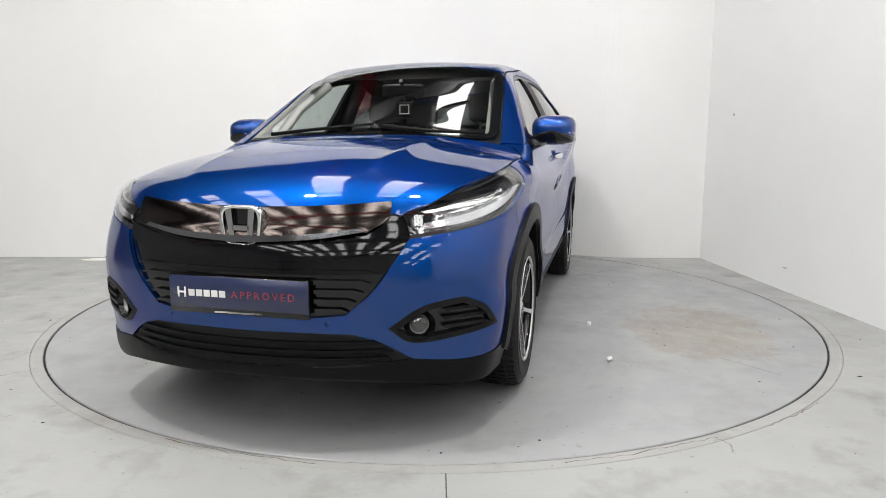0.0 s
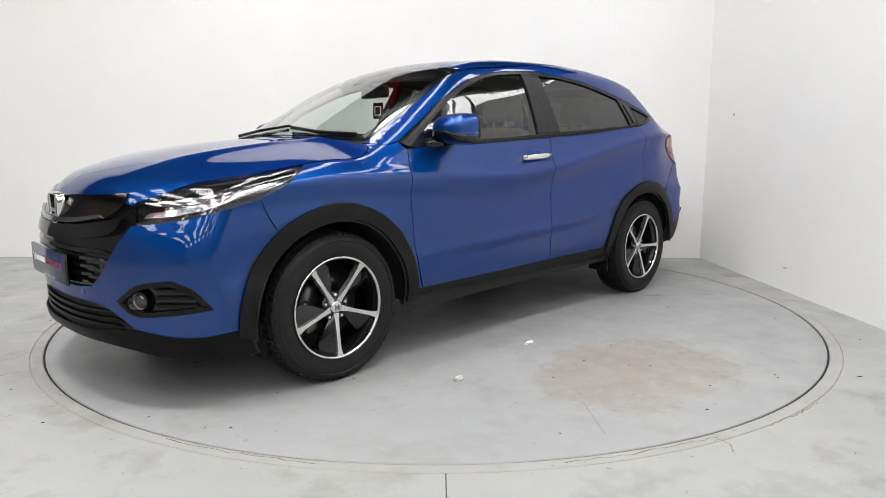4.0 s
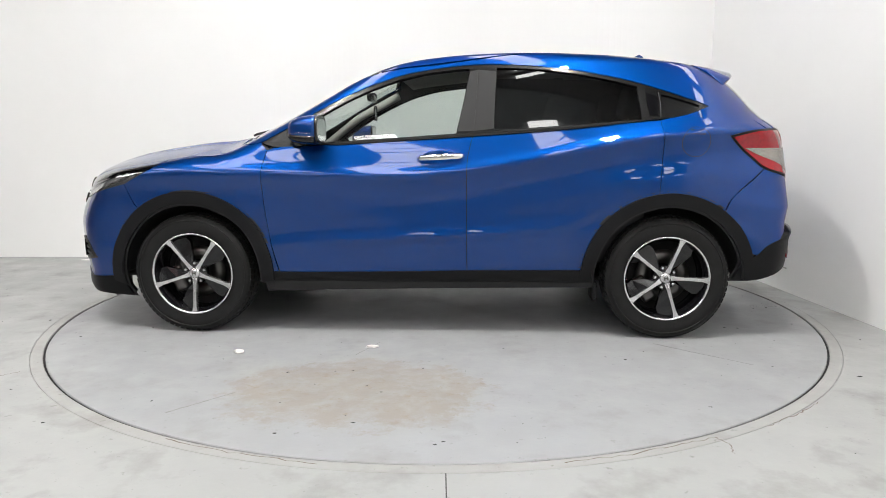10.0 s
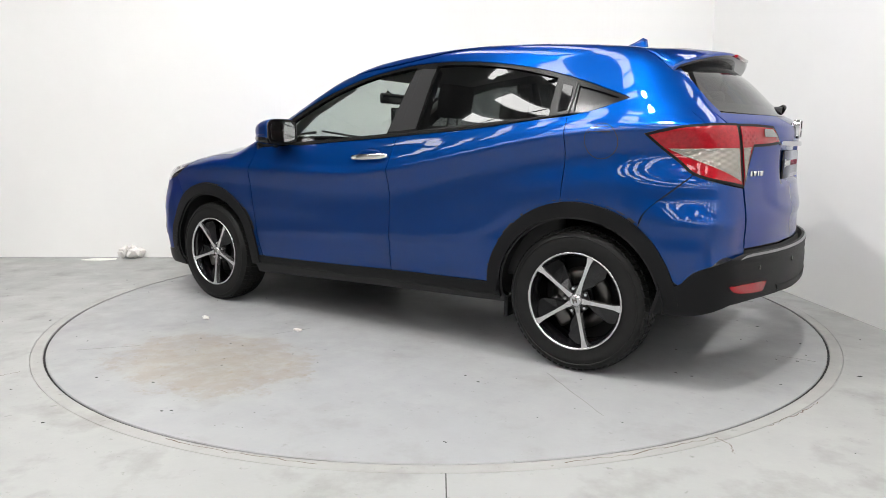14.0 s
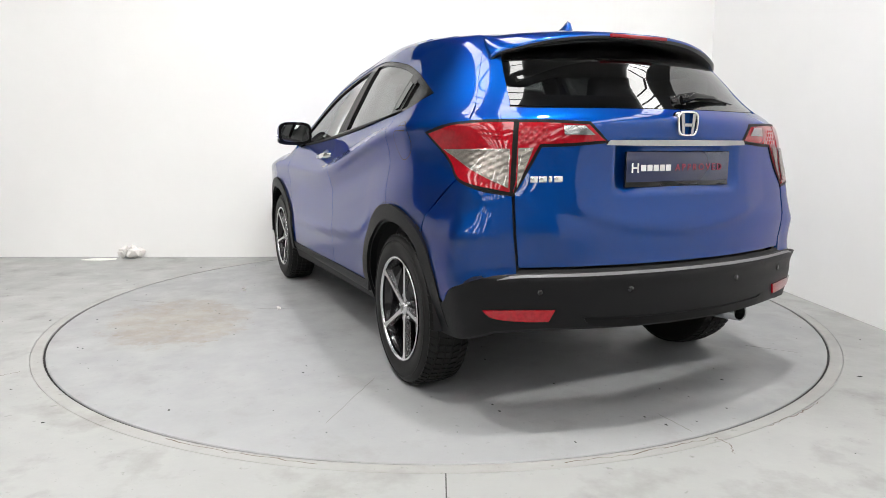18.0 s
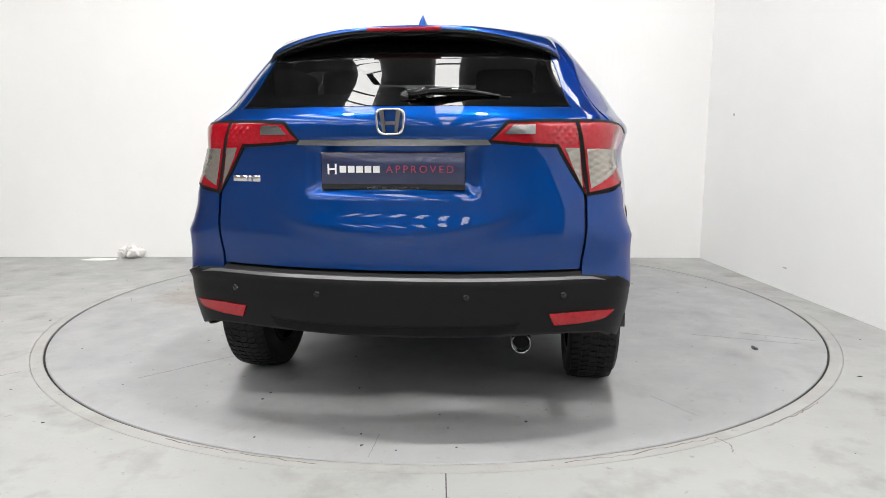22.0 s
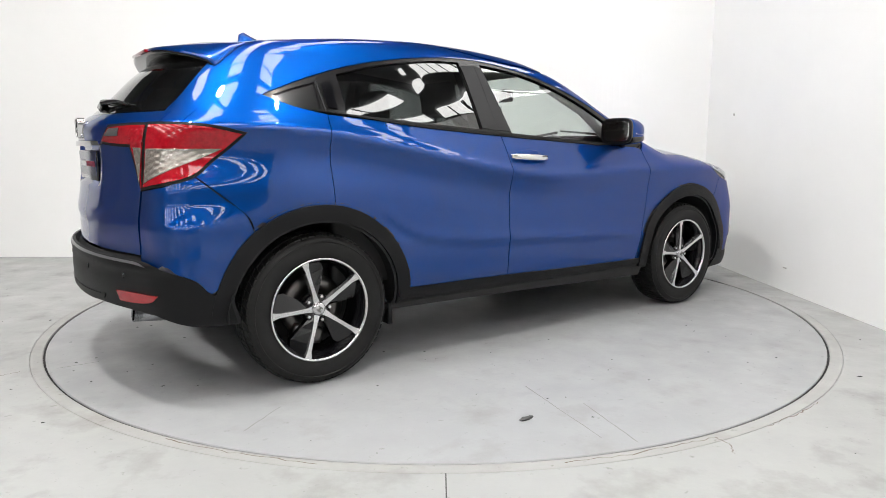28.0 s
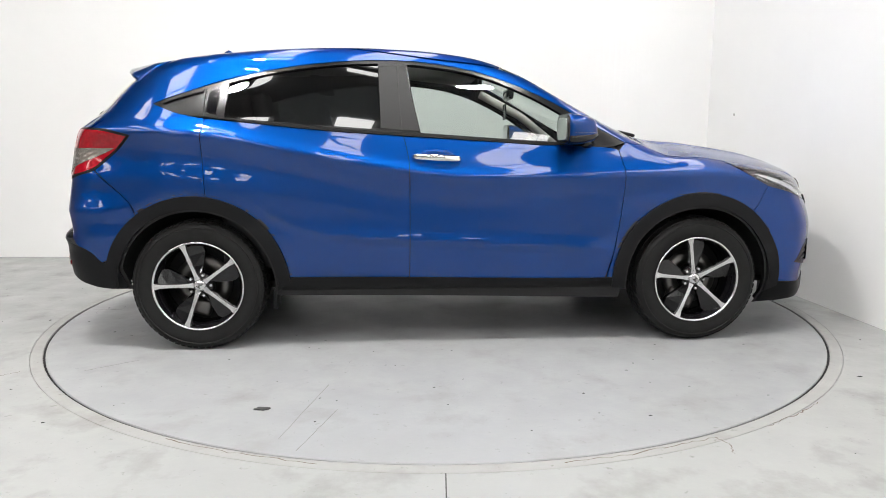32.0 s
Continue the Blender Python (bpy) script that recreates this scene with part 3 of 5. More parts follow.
def skin(proj, outline, off=0.0, depth=0.014, gap=0.002, holes=(), h=0.022, lift=None):
    """Vertices, faces and normals of a panel cut out of the body surface along an outline. off: how proud it stands.
    lift: optional function of the flat coordinates that gives more height."""
    sc = 1.0 if proj in ("side", "top") else 0.9
    rim = inset(outline, gap / sc) if gap else list(outline)
    loops = [rim] + [inset(q, -gap / sc) if gap else list(q) for q in holes]
    flat, edges = [], []
    for lp in loops:
        s = len(flat)
        flat += lp
        edges += [(s + i, s + (i + 1) % len(lp)) for i in range(len(lp))]
    p = np.array(rim)
    gx, gz = np.meshgrid(np.arange(p[:, 0].min(), p[:, 0].max(), h / sc), np.arange(p[:, 1].min(), p[:, 1].max(), h))
    G = np.stack([gx.ravel(), gz.ravel()], 1)
    G = G[in_poly(G, rim)]
    for q in loops[1:]:
        G = G[~in_poly(G, q)]
    B = np.array(flat)
    if len(G):
        dist = np.min(np.hypot(G[:, None, 0] - B[None, :, 0], G[:, None, 1] - B[None, :, 1]), axis=1)
        G = G[dist > 0.35 * h]
    co, _, tri, *_ = delaunay_2d_cdt([Vector(q) for q in flat] + [Vector(q) for q in G], edges, [], 2, 1e-6)
    Q = np.array([tuple(c) for c in co])
    P = cast(proj, Q)
    N = gradient(P)
    F = np.array([t for t in tri if len(t) == 3])
    C = Q[F].mean(1)
    ok = in_poly(C, rim)
    for q in loops[1:]:
        ok &= ~in_poly(C, q)
    F = F[ok]
    o = np.full(len(P), off)
    if lift is not None:
        o = o + lift(Q)
    P = P + N * o[:, None]
    if lift is not None:
        fn = np.cross(P[F[:, 1]] - P[F[:, 0]], P[F[:, 2]] - P[F[:, 0]])
        fn *= np.sign((fn * N[F[:, 0]]).sum(1, keepdims=True))
        N2 = np.zeros_like(N)
        for k in range(3):
            np.add.at(N2, F[:, k], fn)
        N = N2 / np.maximum(np.linalg.norm(N2, axis=1, keepdims=True), 1e-12)
    fn = np.cross(P[F[:, 1]] - P[F[:, 0]], P[F[:, 2]] - P[F[:, 0]])
    flip = (fn * N[F[:, 0]]).sum(1) < 0
    F[flip] = F[flip][:, ::-1]
    count = {}
    for a, b, c in F.tolist():
        for e in ((a, b), (b, c), (c, a)):
            count[e] = count.get(e, 0) + 1
    border = [e for e in count if (e[1], e[0]) not in count]
    V, NN, faces = [P], [N], F.tolist()
    if depth:
        k = len(P)
        for a, b in border:
            t = P[b] - P[a]
            o = np.cross(t, N[a])
            o /= max(np.linalg.norm(o), 1e-9)
            V.append(np.array([P[a], P[b], P[b] - N[b] * depth, P[a] - N[a] * depth]))
            NN.append(np.array([o, o, o, o]))
            faces.append((k, k + 3, k + 2, k + 1))
            k += 4
    return np.concatenate(V), faces, np.concatenate(NN)


def skin_part(name, data, mat, parent, label="", mirror=False):
    V, F, N = data
    if mirror:
        V, N, F = V * (1, -1, 1), N * (1, -1, 1), [f[::-1] for f in F]
    me = bpy.data.meshes.new(name)
    me.from_pydata(V.tolist(), [], F)
    me.polygons.foreach_set("use_smooth", [True] * len(me.polygons))
    me.normals_split_custom_set_from_vertices(N.tolist())
    me.materials.append(mat)
    ob = new(name, me)
    ob.parent = parent
    return tagged(ob, label=label) if label else ob


car = tagged(new("car"), "metallic blue crossover car with black cladding on the turning platform", "car")
CAR = Matrix.Translation((0.0232, -0.0895, 0)) @ pose(0, 0, 0, 0, 0, -0.35)


def both(name, proj, outline, mat, parent=None, label="", back=True, pair=True, inner=0.014, **kw):
    """A panel on the left and its twin on the right, each with a dark backing that closes the joints."""
    d = skin(proj, outline, **kw)
    made = [skin_part(name, d, mat, parent or car, label)]
    if pair:
        made.append(skin_part(name, d, mat, parent or car, label, True))
    if back:
        b = skin(proj, outline, off=kw.get("off", 0) - inner, depth=0, gap=-0.012, h=0.08)
        for i, ob in enumerate(made):
            skin_part("inner_panel", b, M["dark"], ob, "", i == 1)
    return made


# edge between roof and side, in plan
EDGE = curve((-1.75, 0.50), (-1.4, 0.525), (-1.0, 0.545), (-0.5, 0.555), (0.0, 0.56), (0.3, 0.575), (0.6, 0.615), (0.95, 0.665), (1.1, 0.69))


def edge_line(x0, x1, n=24):
    xs = np.linspace(x0, x1, n)
    P = cast("top", np.stack([xs, EDGE(xs)], 1))
    return [(float(p[0]), float(p[2])) for p in P]


WF, WR, HUB = 1.305, -1.305, 0.334
ARCH = 0.435


def build_body():
    def back(pts):
        return line(*pts[::-1])

    door_f = ((0.865, 1.02), (0.888, 0.90), (0.882, 0.743), (0.853, 0.531), (0.806, 0.352))
    door_m = ((-0.258, 1.10), (-0.238, 1.02), (-0.226, 0.917), (-0.226, 0.60), (-0.230, 0.362))
    door_r = ((-1.238, 1.175), (-1.250, 1.04), (-1.238, 0.80), (-1.237, 0.764))
    belt_f = ((0.60, 1.045), (0.15, 1.075), (-0.258, 1.10))
    belt_r = ((-0.258, 1.10), (-0.75, 1.135), (-1.238, 1.175))
    sill = 0.352
    lamp_top = ((1.43, 0.784), (1.54, 0.770), (1.66, 0.745), (1.80, 0.703), (1.95, 0.622), (2.04, 0.52))
    hood_side = line((1.43, 0.784), (1.28, 0.79), (1.12, 0.795)) + line((1.12, 0.795), (1.05, 0.745), (1.045, 0.70)) + [(1.045, 0.70)]
    wing_top = [(float(p[0]), float(p[2])) for p in cast("top", hood_side)]
    pillar = edge_line(1.04, 0.93, 5)
    both("front_wing", "side", shape(line(*door_f[:-1], (0.812, sill)), line((0.812, sill), (0.87, sill)),
                                     arc_line(WF, HUB, ARCH, 178, 52), line((1.573, 0.677), (1.62, 0.74), (1.665, 0.835)), line((1.665, 0.835), (1.55, 0.893), wing_top[0]),
                                     wing_top, pillar[:1], line(pillar[0], (0.96, 1.05), (0.905, 1.06)), line((0.905, 1.06), (0.88, 1.035), (0.865, 1.02))),
         M["paint"])
    both("front_door", "side", shape(line((0.865, 1.02), (0.80, 1.035), (0.60, 1.045)), line(*belt_f), line(*door_m), line((-0.230, 0.362), (0.2, 0.352), (0.806, 0.345)), back(door_f)), M["paint"])
    both("rear_door", "side", shape(line(*belt_r), line(*door_r), arc_line(WR, HUB, ARCH, 81, 4), line((-0.871, 0.364), (-0.5, 0.366), (-0.230, 0.362)), back(door_m)), M["paint"])
    # rear quarter: from the rear door round to lamp, tailgate and bumper, and up along the roof edge to the windscreen foot
    top = edge_line(1.035, -1.52, 42)
    win_pts = ((0.905, 1.06), (0.70, 1.175), (0.50, 1.29), (0.26, 1.395), (0.05, 1.455), (-0.25, 1.49), (-0.60, 1.476), (-0.95, 1.425), (-1.20, 1.36), (-1.40, 1.29), (-1.50, 1.25))
    low_pts = ((-1.50, 1.25), (-1.38, 1.205), (-1.238, 1.175))
    win, low = line(*win_pts), line(*low_pts)
    quarter = shape(top, line((-1.52, top[-1][1]), (-1.605, 1.37), (-1.705, 1.24), (-1.79, 1.145)), line((-1.79, 1.145), (-1.86, 1.08), (-1.85, 0.95), (-1.80, 0.93)),
                    line((-1.80, 0.93), (-1.62, 0.77), (-1.585, 0.69)), arc_line(WR, HUB, ARCH, 128, 99), line((-1.373, 0.764), (-1.237, 0.764)), back(door_r), back(low_pts), back(win_pts), line((0.905, 1.06), (0.96, 1.05), (1.035, top[0][1])))
    q = both("rear_quarter_panel", "side", quarter, M["paint"], back=True, gap=0.0015)
    both("lamp_panel", "side", shape(line((-1.72, 1.215), (-1.80, 1.17)), line((-1.80, 1.17), (-1.95, 1.125)), line((-1.95, 1.125), (-1.97, 0.89)), line((-1.97, 0.89), (-1.80, 0.90)), line((-1.80, 0.90), (-1.72, 1.215))), M["paint"], off=-0.005, gap=0, depth=0, back=False)
    # fuel flap on the left side alone
    flap = [(-1.415 + 0.075 * math.cos(a), 1.062 + 0.078 * math.sin(a)) for a in np.linspace(0, 2 * math.pi, 40, endpoint=False)]
    skin_part("fuel_flap_joint", skin("side", flap, off=0.0006, depth=0.0, gap=0, h=0.02), M["dark"], q[0])
    skin_part("fuel_flap", skin("side", flap, off=0.0012, depth=0.002, gap=0.0035, h=0.02), M["paint"], q[0])
    # bonnet, windscreen, roof
    half = shape(line((2.135, 0.0), (2.125, 0.2), (2.09, 0.38), (2.04, 0.52)), line(*lamp_top[::-1]), hood_side,
                 line((1.045, 0.70), (1.065, 0.55), (1.12, 0.25), (1.14, 0.0)))
    hood = half + [(x, -y) for x, y in half[::-1] if y > 1e-6]
    def crease(Q):
        t = np.abs(Q[:, 1]) - (0.33 + 0.085 * (2.05 - Q[:, 0]))
        return 0.013 * np.exp(-np.abs(t) / np.where(t > 0, 0.055, 0.12)) * np.clip((2.12 - Q[:, 0]) / 0.35, 0, 1) * np.clip((Q[:, 0] - 1.02) / 0.12, 0, 1)
    both("bonnet", "top", hood, M["paint"], pair=False, h=0.014, inner=0.02, lift=crease)
    xs = np.linspace(0.93, 0.30, 18)
    scr = shape(line((1.115, 0.0), (1.10, 0.25), (1.04, 0.52), (0.98, 0.66)), [(x, float(EDGE(x)) - 0.012) for x in xs], line((0.29, 0.556), (0.245, 0.3), (0.235, 0.0)))
    scr = scr + [(x, -y) for x, y in scr[::-1] if y > 1e-6]
    ws = both("windscreen", "top", scr, M["screen"], pair=False, back=False, depth=0.004, gap=0.0)
    seal = inset(scr, 0.03)
    skin_part("windscreen_band", skin("top", scr, off=-0.004, depth=0, gap=-0.01, holes=[seal]), M["gloss"], ws[0])
    xs = np.linspace(0.245, -1.50, 40)
    rf = shape(line((0.235, 0.0), (0.25, 0.3), (0.285, 0.55)), [(x, float(EDGE(x)) - 0.006) for x in xs], line((-1.51, 0.51), (-1.54, 0.25), (-1.55, 0.0)))
    rf = rf + [(x, -y) for x, y in rf[::-1] if y > 1e-6]
    both("roof", "top", rf, M["paint"], pair=False)
    # side glazing
    fw = shape(line((0.735, 1.105), (0.50, 1.256), (0.26, 1.372), (0.05, 1.436), (-0.15, 1.464), (-0.232, 1.469)), line((-0.232, 1.469), (-0.205, 1.30), (-0.165, 1.11)), line((-0.165, 1.11), (0.2, 1.085), (0.62, 1.058)), line((0.62, 1.058), (0.71, 1.064), (0.735, 1.105)))
    rw = shape(line((-0.385, 1.471), (-0.60, 1.459), (-0.90, 1.416), (-1.135, 1.359)), line((-1.135, 1.359), (-1.142, 1.182)), line((-1.142, 1.182), (-0.75, 1.152), (-0.372, 1.126)), line((-0.372, 1.126), (-0.385, 1.471)))
    qw = shape(line((-1.255, 1.315), (-1.36, 1.285), (-1.455, 1.252)), line((-1.455, 1.252), (-1.36, 1.218), (-1.262, 1.196)), line((-1.262, 1.196), (-1.255, 1.315)))
    frame_out = shape(win, low, back(belt_r), back(belt_f), line((0.60, 1.045), (0.80, 1.035), (0.905, 1.06)))
    both("window_frame", "side", frame_out, M["frame"], holes=[fw, rw, qw], gap=0.001, off=-0.003, depth=0.02, back=False, h=0.03)
    both("front_side_window", "side", fw, M["glass"], gap=-0.004, off=-0.012, depth=0, back=False)
    both("rear_side_window", "side", rw, M["privacy"], gap=-0.004, off=-0.012, depth=0, back=False)
    both("quarter_window", "side", qw, M["frame"], gap=-0.004, off=-0.012, depth=0, back=False)
    both("belt_moulding", "side", shape(line((0.62, 1.05), (0.15, 1.08), (-0.258, 1.105), (-0.75, 1.14), (-1.30, 1.188)), line((-1.30, 1.188), (-0.75, 1.126), (-0.258, 1.091), (0.15, 1.066), (0.62, 1.036))[:-1]),
         M["seal"], off=0.006, gap=0, back=False, h=0.02)
    def strip(pts, w):
        h = line(*pts) + [pts[-1]]
        return [(x + w, z) for x, z in h] + [(x - w, z) for x, z in h[::-1]]
    both("pillar_joint", "side", strip(((-0.283, 1.468), (-0.276, 1.28), (-0.262, 1.118)), 0.0025), M["dark"], off=-0.0015, gap=0, depth=0, back=False, h=0.02)
    both("front_pillar_cover", "side", shape(line((-0.236, 1.452), (-0.281, 1.462)), line((-0.281, 1.462), (-0.274, 1.28), (-0.261, 1.122)), line((-0.261, 1.122), (-0.171, 1.118)), line((-0.171, 1.118), (-0.210, 1.30), (-0.236, 1.452))), M["pillar"], off=-0.0005, gap=0.001, depth=0.002, back=False, h=0.02)
    both("rear_pillar_cover", "side", shape(line((-0.286, 1.462), (-0.382, 1.452)), line((-0.382, 1.452), (-0.369, 1.132)), line((-0.369, 1.132), (-0.265, 1.122)), line((-0.265, 1.122), (-0.278, 1.28), (-0.286, 1.462))), M["pillar"], off=-0.0005, gap=0.001, depth=0.002, back=False, h=0.02)
    both("rear_frame_joint", "side", strip(((-1.243, 1.328), (-1.246, 1.26), (-1.240, 1.19)), 0.0025), M["dark"], off=-0.0015, gap=0, depth=0, back=False, h=0.02)
    grip = shape(line((-1.175, 1.325), (-1.225, 1.31)), line((-1.225, 1.31), (-1.230, 1.25), (-1.226, 1.205)), line((-1.226, 1.205), (-1.185, 1.20)), line((-1.185, 1.20), (-1.180, 1.26), (-1.175, 1.325)))
    both("rear_door_handle", "side", grip, M["gloss"], off=0.002, gap=0, depth=0.006, back=False, h=0.02, label="black handle set in the rear pillar")
    # sills and arches
    both("sill_cladding", "side", shape(line((0.90, 0.37), (0.80, 0.352), (0.2, 0.358), (-0.23, 0.368), (-0.87, 0.375)), line((-0.87, 0.375), (-0.93, 0.28)), line((-0.93, 0.28), (0.0, 0.265), (0.88, 0.245)), line((0.88, 0.245), (0.90, 0.37))),
         M["clad"], off=0.006, gap=0, depth=0.03, h=0.02, lift=lambda Q: -0.05 * np.clip((0.325 - Q[:, 1]) / 0.07, 0, 1.2) ** 1.5)
    both("front_arch_cladding", "side", shape(arc_line(WF, HUB, 0.463, 184, 10, 40), arc_line(WF, HUB, 0.463, 10, -8, 6), arc_line(WF, HUB, 0.396, -10, 190, 40)), M["clad"], off=0.014, gap=0, depth=0.05, h=0.025)
    both("rear_arch_cladding", "side", shape(arc_line(WR, HUB, 0.462, 176, -2, 40), arc_line(WR, HUB, 0.396, -4, 176, 40)), M["clad"], off=0.014, gap=0, depth=0.05, h=0.025)


build_body()
# ---- front and rear ends ----
def A(*pts):
    return line(*[around(*p) for p in pts])


def sym(half):
    """Closes a half outline, drawn from the middle round to the middle, with its mirror image."""
    return half + [(-a, z) for a, z in half[::-1] if a > 1e-6]


def build_front():
    # painted bumper: wraps from arch to arch, open in the middle for the grille
    seam = on("side", (1.665, 0.835), (1.62, 0.74), (1.573, 0.677))
    arch = on("side", (1.573, 0.677), (1.67, 0.58), (1.725, 0.45), (1.735, 0.315))
    outer = shape(A((2.2, 0, 0.475), (2.19, 0.22, 0.475), (2.16, 0.36, 0.485)), A((2.16, 0.36, 0.485), (2.13, 0.44, 0.56), (2.10, 0.51, 0.66), (2.07, 0.56, 0.735)),
                  line(around(2.07, 0.56, 0.735), around(1.90, 0.72, 0.765), seam[0]), line(*seam),
                  line(*arch), line(arch[-1], around(1.95, 0.72, 0.30), around(2.06, 0.56, 0.32)),
                  A((2.06, 0.56, 0.32), (2.12, 0.47, 0.385), (2.16, 0.38, 0.415)), A((2.16, 0.38, 0.415), (2.19, 0.2, 0.42), (2.2, 0, 0.42)))
    fog = shape(A((2.06, 0.475, 0.435), (2.00, 0.56, 0.505), (1.92, 0.67, 0.528)), A((1.92, 0.67, 0.528), (1.872, 0.73, 0.492), (1.835, 0.775, 0.42)), A((1.835, 0.775, 0.42), (1.93, 0.66, 0.395), (2.02, 0.54, 0.385), (2.06, 0.475, 0.435)))
    def bulge(Q):
        a, z = np.abs(Q[:, 0]), Q[:, 1]
        k = np.clip((a - 0.40) / 0.16, 0, 1) * np.clip((0.98 - a) / 0.22, 0, 1)
        return 0.014 * k * np.clip((0.735 - z) / 0.13, 0, 1) * np.clip((z - 0.33) / 0.12, 0, 1)
    both("front_bumper", "front", sym(outer), M["paint"], pair=False, holes=[fog, [(-a, z) for a, z in fog]], h=0.02, lift=bulge)
    for s in (1, -1):
        f = [(s * a, z) for a, z in fog]
        bez = skin_part("fog_lamp_bezel", skin("front", f, off=-0.008, depth=0, gap=0.0, h=0.03), M["gloss"], car, "black ribbed fog lamp surround")
        skin_part("bezel_rim", skin("front", f, off=0.002, depth=0.03, gap=-0.004, holes=[inset(f, 0.012)], h=0.02, lift=bulge), M["clad"], bez)
        for k in (0.43, 0.46, 0.49):
            rib = [(s * a, z) for a, z in shape(A((1.965, 0.615, k + 0.006), (1.915, 0.67, k + 0.008), (1.857 + 0.4 * (k - 0.43), 0.748 - 0.6 * (k - 0.43), k + 0.010)), A((1.857 + 0.4 * (k - 0.43), 0.748 - 0.6 * (k - 0.43), k - 0.002), (1.915, 0.67, k - 0.004), (1.965, 0.615, k - 0.006)))]
            skin_part("rib", skin("front", rib, off=0.010, depth=0.018, gap=0, h=0.02), M["clad"], bez)
        base = (2.056, s * 0.587, 0.442)
        turn = Matrix.Translation(base) @ pose(0, 0, 0, 0, 0, s * 29)
        part("lamp_cup", moved(lathe_bm([(0.052, 0.016), (0.050, 0.0), (0.036, -0.004), (0.034, -0.03), (0.012, -0.045)], 32, "x"), turn), M["gloss"], bez)
        part("fog_lamp", moved(lathe_bm([(0.004, -0.03), (0.024, -0.02), (0.034, 0.0)], 32, "x"), turn), M["lampwhite"], bez, "round clear fog lamp")
        part("fog_lens", moved(lathe_bm([(0.0005, 0.012), (0.02, 0.010), (0.030, 0.004), (0.035, -0.004)], 32, "x"), turn), M["clear"], bez)
    # black grille field
    field = shape(A((2.18, 0, 0.86), (2.14, 0.3, 0.862), (2.05, 0.50, 0.868)), A((2.05, 0.50, 0.868), (2.05, 0.53, 0.80), (2.07, 0.56, 0.735)),
                  A((2.07, 0.56, 0.735), (2.10, 0.51, 0.66), (2.13, 0.44, 0.56), (2.16, 0.36, 0.485)), A((2.16, 0.36, 0.485), (2.19, 0.22, 0.475), (2.2, 0, 0.475)))
    gr = both("grille", "front", sym(field), M["gloss"], pair=False, off=-0.012, gap=-0.01, label="gloss black front grille with slats and a smoked chrome bar")[0]
    bar = shape(A((2.2, 0, 0.832), (2.15, 0.3, 0.840), (2.05, 0.495, 0.852)), A((2.05, 0.495, 0.852), (2.07, 0.485, 0.80), (2.11, 0.42, 0.755)), A((2.11, 0.42, 0.755), (2.17, 0.24, 0.733), (2.21, 0, 0.722)))
    skin_part("grille_bar", skin("front", sym(bar), off=0.004, depth=0.03, gap=0, h=0.02, lift=lambda Q: 0.06 * np.clip(Q[:, 1] - 0.735, 0, 0.1) + 0.006 * np.exp(-((Q[:, 1] - 0.74) / 0.012) ** 2)), M["smoke"], gr, "smoked chrome grille bar")
    # The lower bevel's paler metal carries the floor's reflection in its colour.
    under = shape(A((2.21, 0, 0.737), (2.17, 0.24, 0.747), (2.112, 0.42, 0.768)), A((2.112, 0.42, 0.755), (2.17, 0.24, 0.731), (2.21, 0, 0.719)))
    skin_part("bar_lip", skin("front", sym(under), off=0.010, depth=0.02, gap=0, h=0.02, lift=lambda Q: 0.25 * np.clip(Q[:, 1] - 0.72, 0, 0.05)), M["letters"], gr, "lower lip of the grille bar, paler for the floor reflected in it")
    lip = shape(A((2.2, 0, 0.712), (2.15, 0.28, 0.725), (2.08, 0.52, 0.76)), A((2.08, 0.52, 0.76), (2.10, 0.47, 0.70), (2.16, 0.28, 0.672), (2.2, 0, 0.655)))
    skin_part("grille_lip", skin("front", sym(lip), off=0.012, depth=0.03, gap=0, h=0.02), M["gloss"], gr)
    for z in (0.500, 0.532, 0.564, 0.596, 0.628):
        e = 0.352 + (z - 0.485) * 0.86
        sl = shape(A((2.2, 0, z + 0.008), (2.18, 0.2, z + 0.009), (2.14, e, z + 0.006)), A((2.14, e, z - 0.004), (2.18, 0.2, z - 0.007), (2.2, 0, z - 0.008)))
        skin_part("slat", skin("front", sym(sl), off=0.004, depth=0.02, gap=0, h=0.03), M["gloss"], gr)
    # lower intake and lip
    low = shape(A((2.2, 0, 0.42), (2.19, 0.2, 0.42), (2.16, 0.38, 0.415)), A((2.16, 0.38, 0.415), (2.12, 0.47, 0.385), (2.06, 0.56, 0.32)), A((2.06, 0.56, 0.32), (2.15, 0.3, 0.305), (2.19, 0, 0.30)))
    lo = both("lower_intake", "front", sym(low), M["dark"], pair=False, off=-0.02, gap=-0.01, label="black lower air intake with slats")[0]
    for z in (0.325, 0.352, 0.382):
        sl = shape(A((2.19, 0, z + 0.006), (2.16, 0.28, z + 0.007), (2.08, 0.50, z + 0.010)), A((2.08, 0.50, z - 0.002), (2.16, 0.28, z - 0.005), (2.19, 0, z - 0.006)))
        skin_part("slat", skin("front", sym(sl), off=-0.002, depth=0.015, gap=0, h=0.03), M["chin"], lo)
    lipo = shape(A((2.19, 0, 0.302), (2.15, 0.3, 0.307), (2.06, 0.56, 0.322)), A((2.06, 0.56, 0.322), (1.95, 0.72, 0.302), (1.74, 0.84, 0.317)), A((1.74, 0.84, 0.317), (1.70, 0.83, 0.20)), A((1.70, 0.83, 0.20), (1.95, 0.68, 0.215), (2.12, 0.4, 0.258), (2.17, 0, 0.268)))
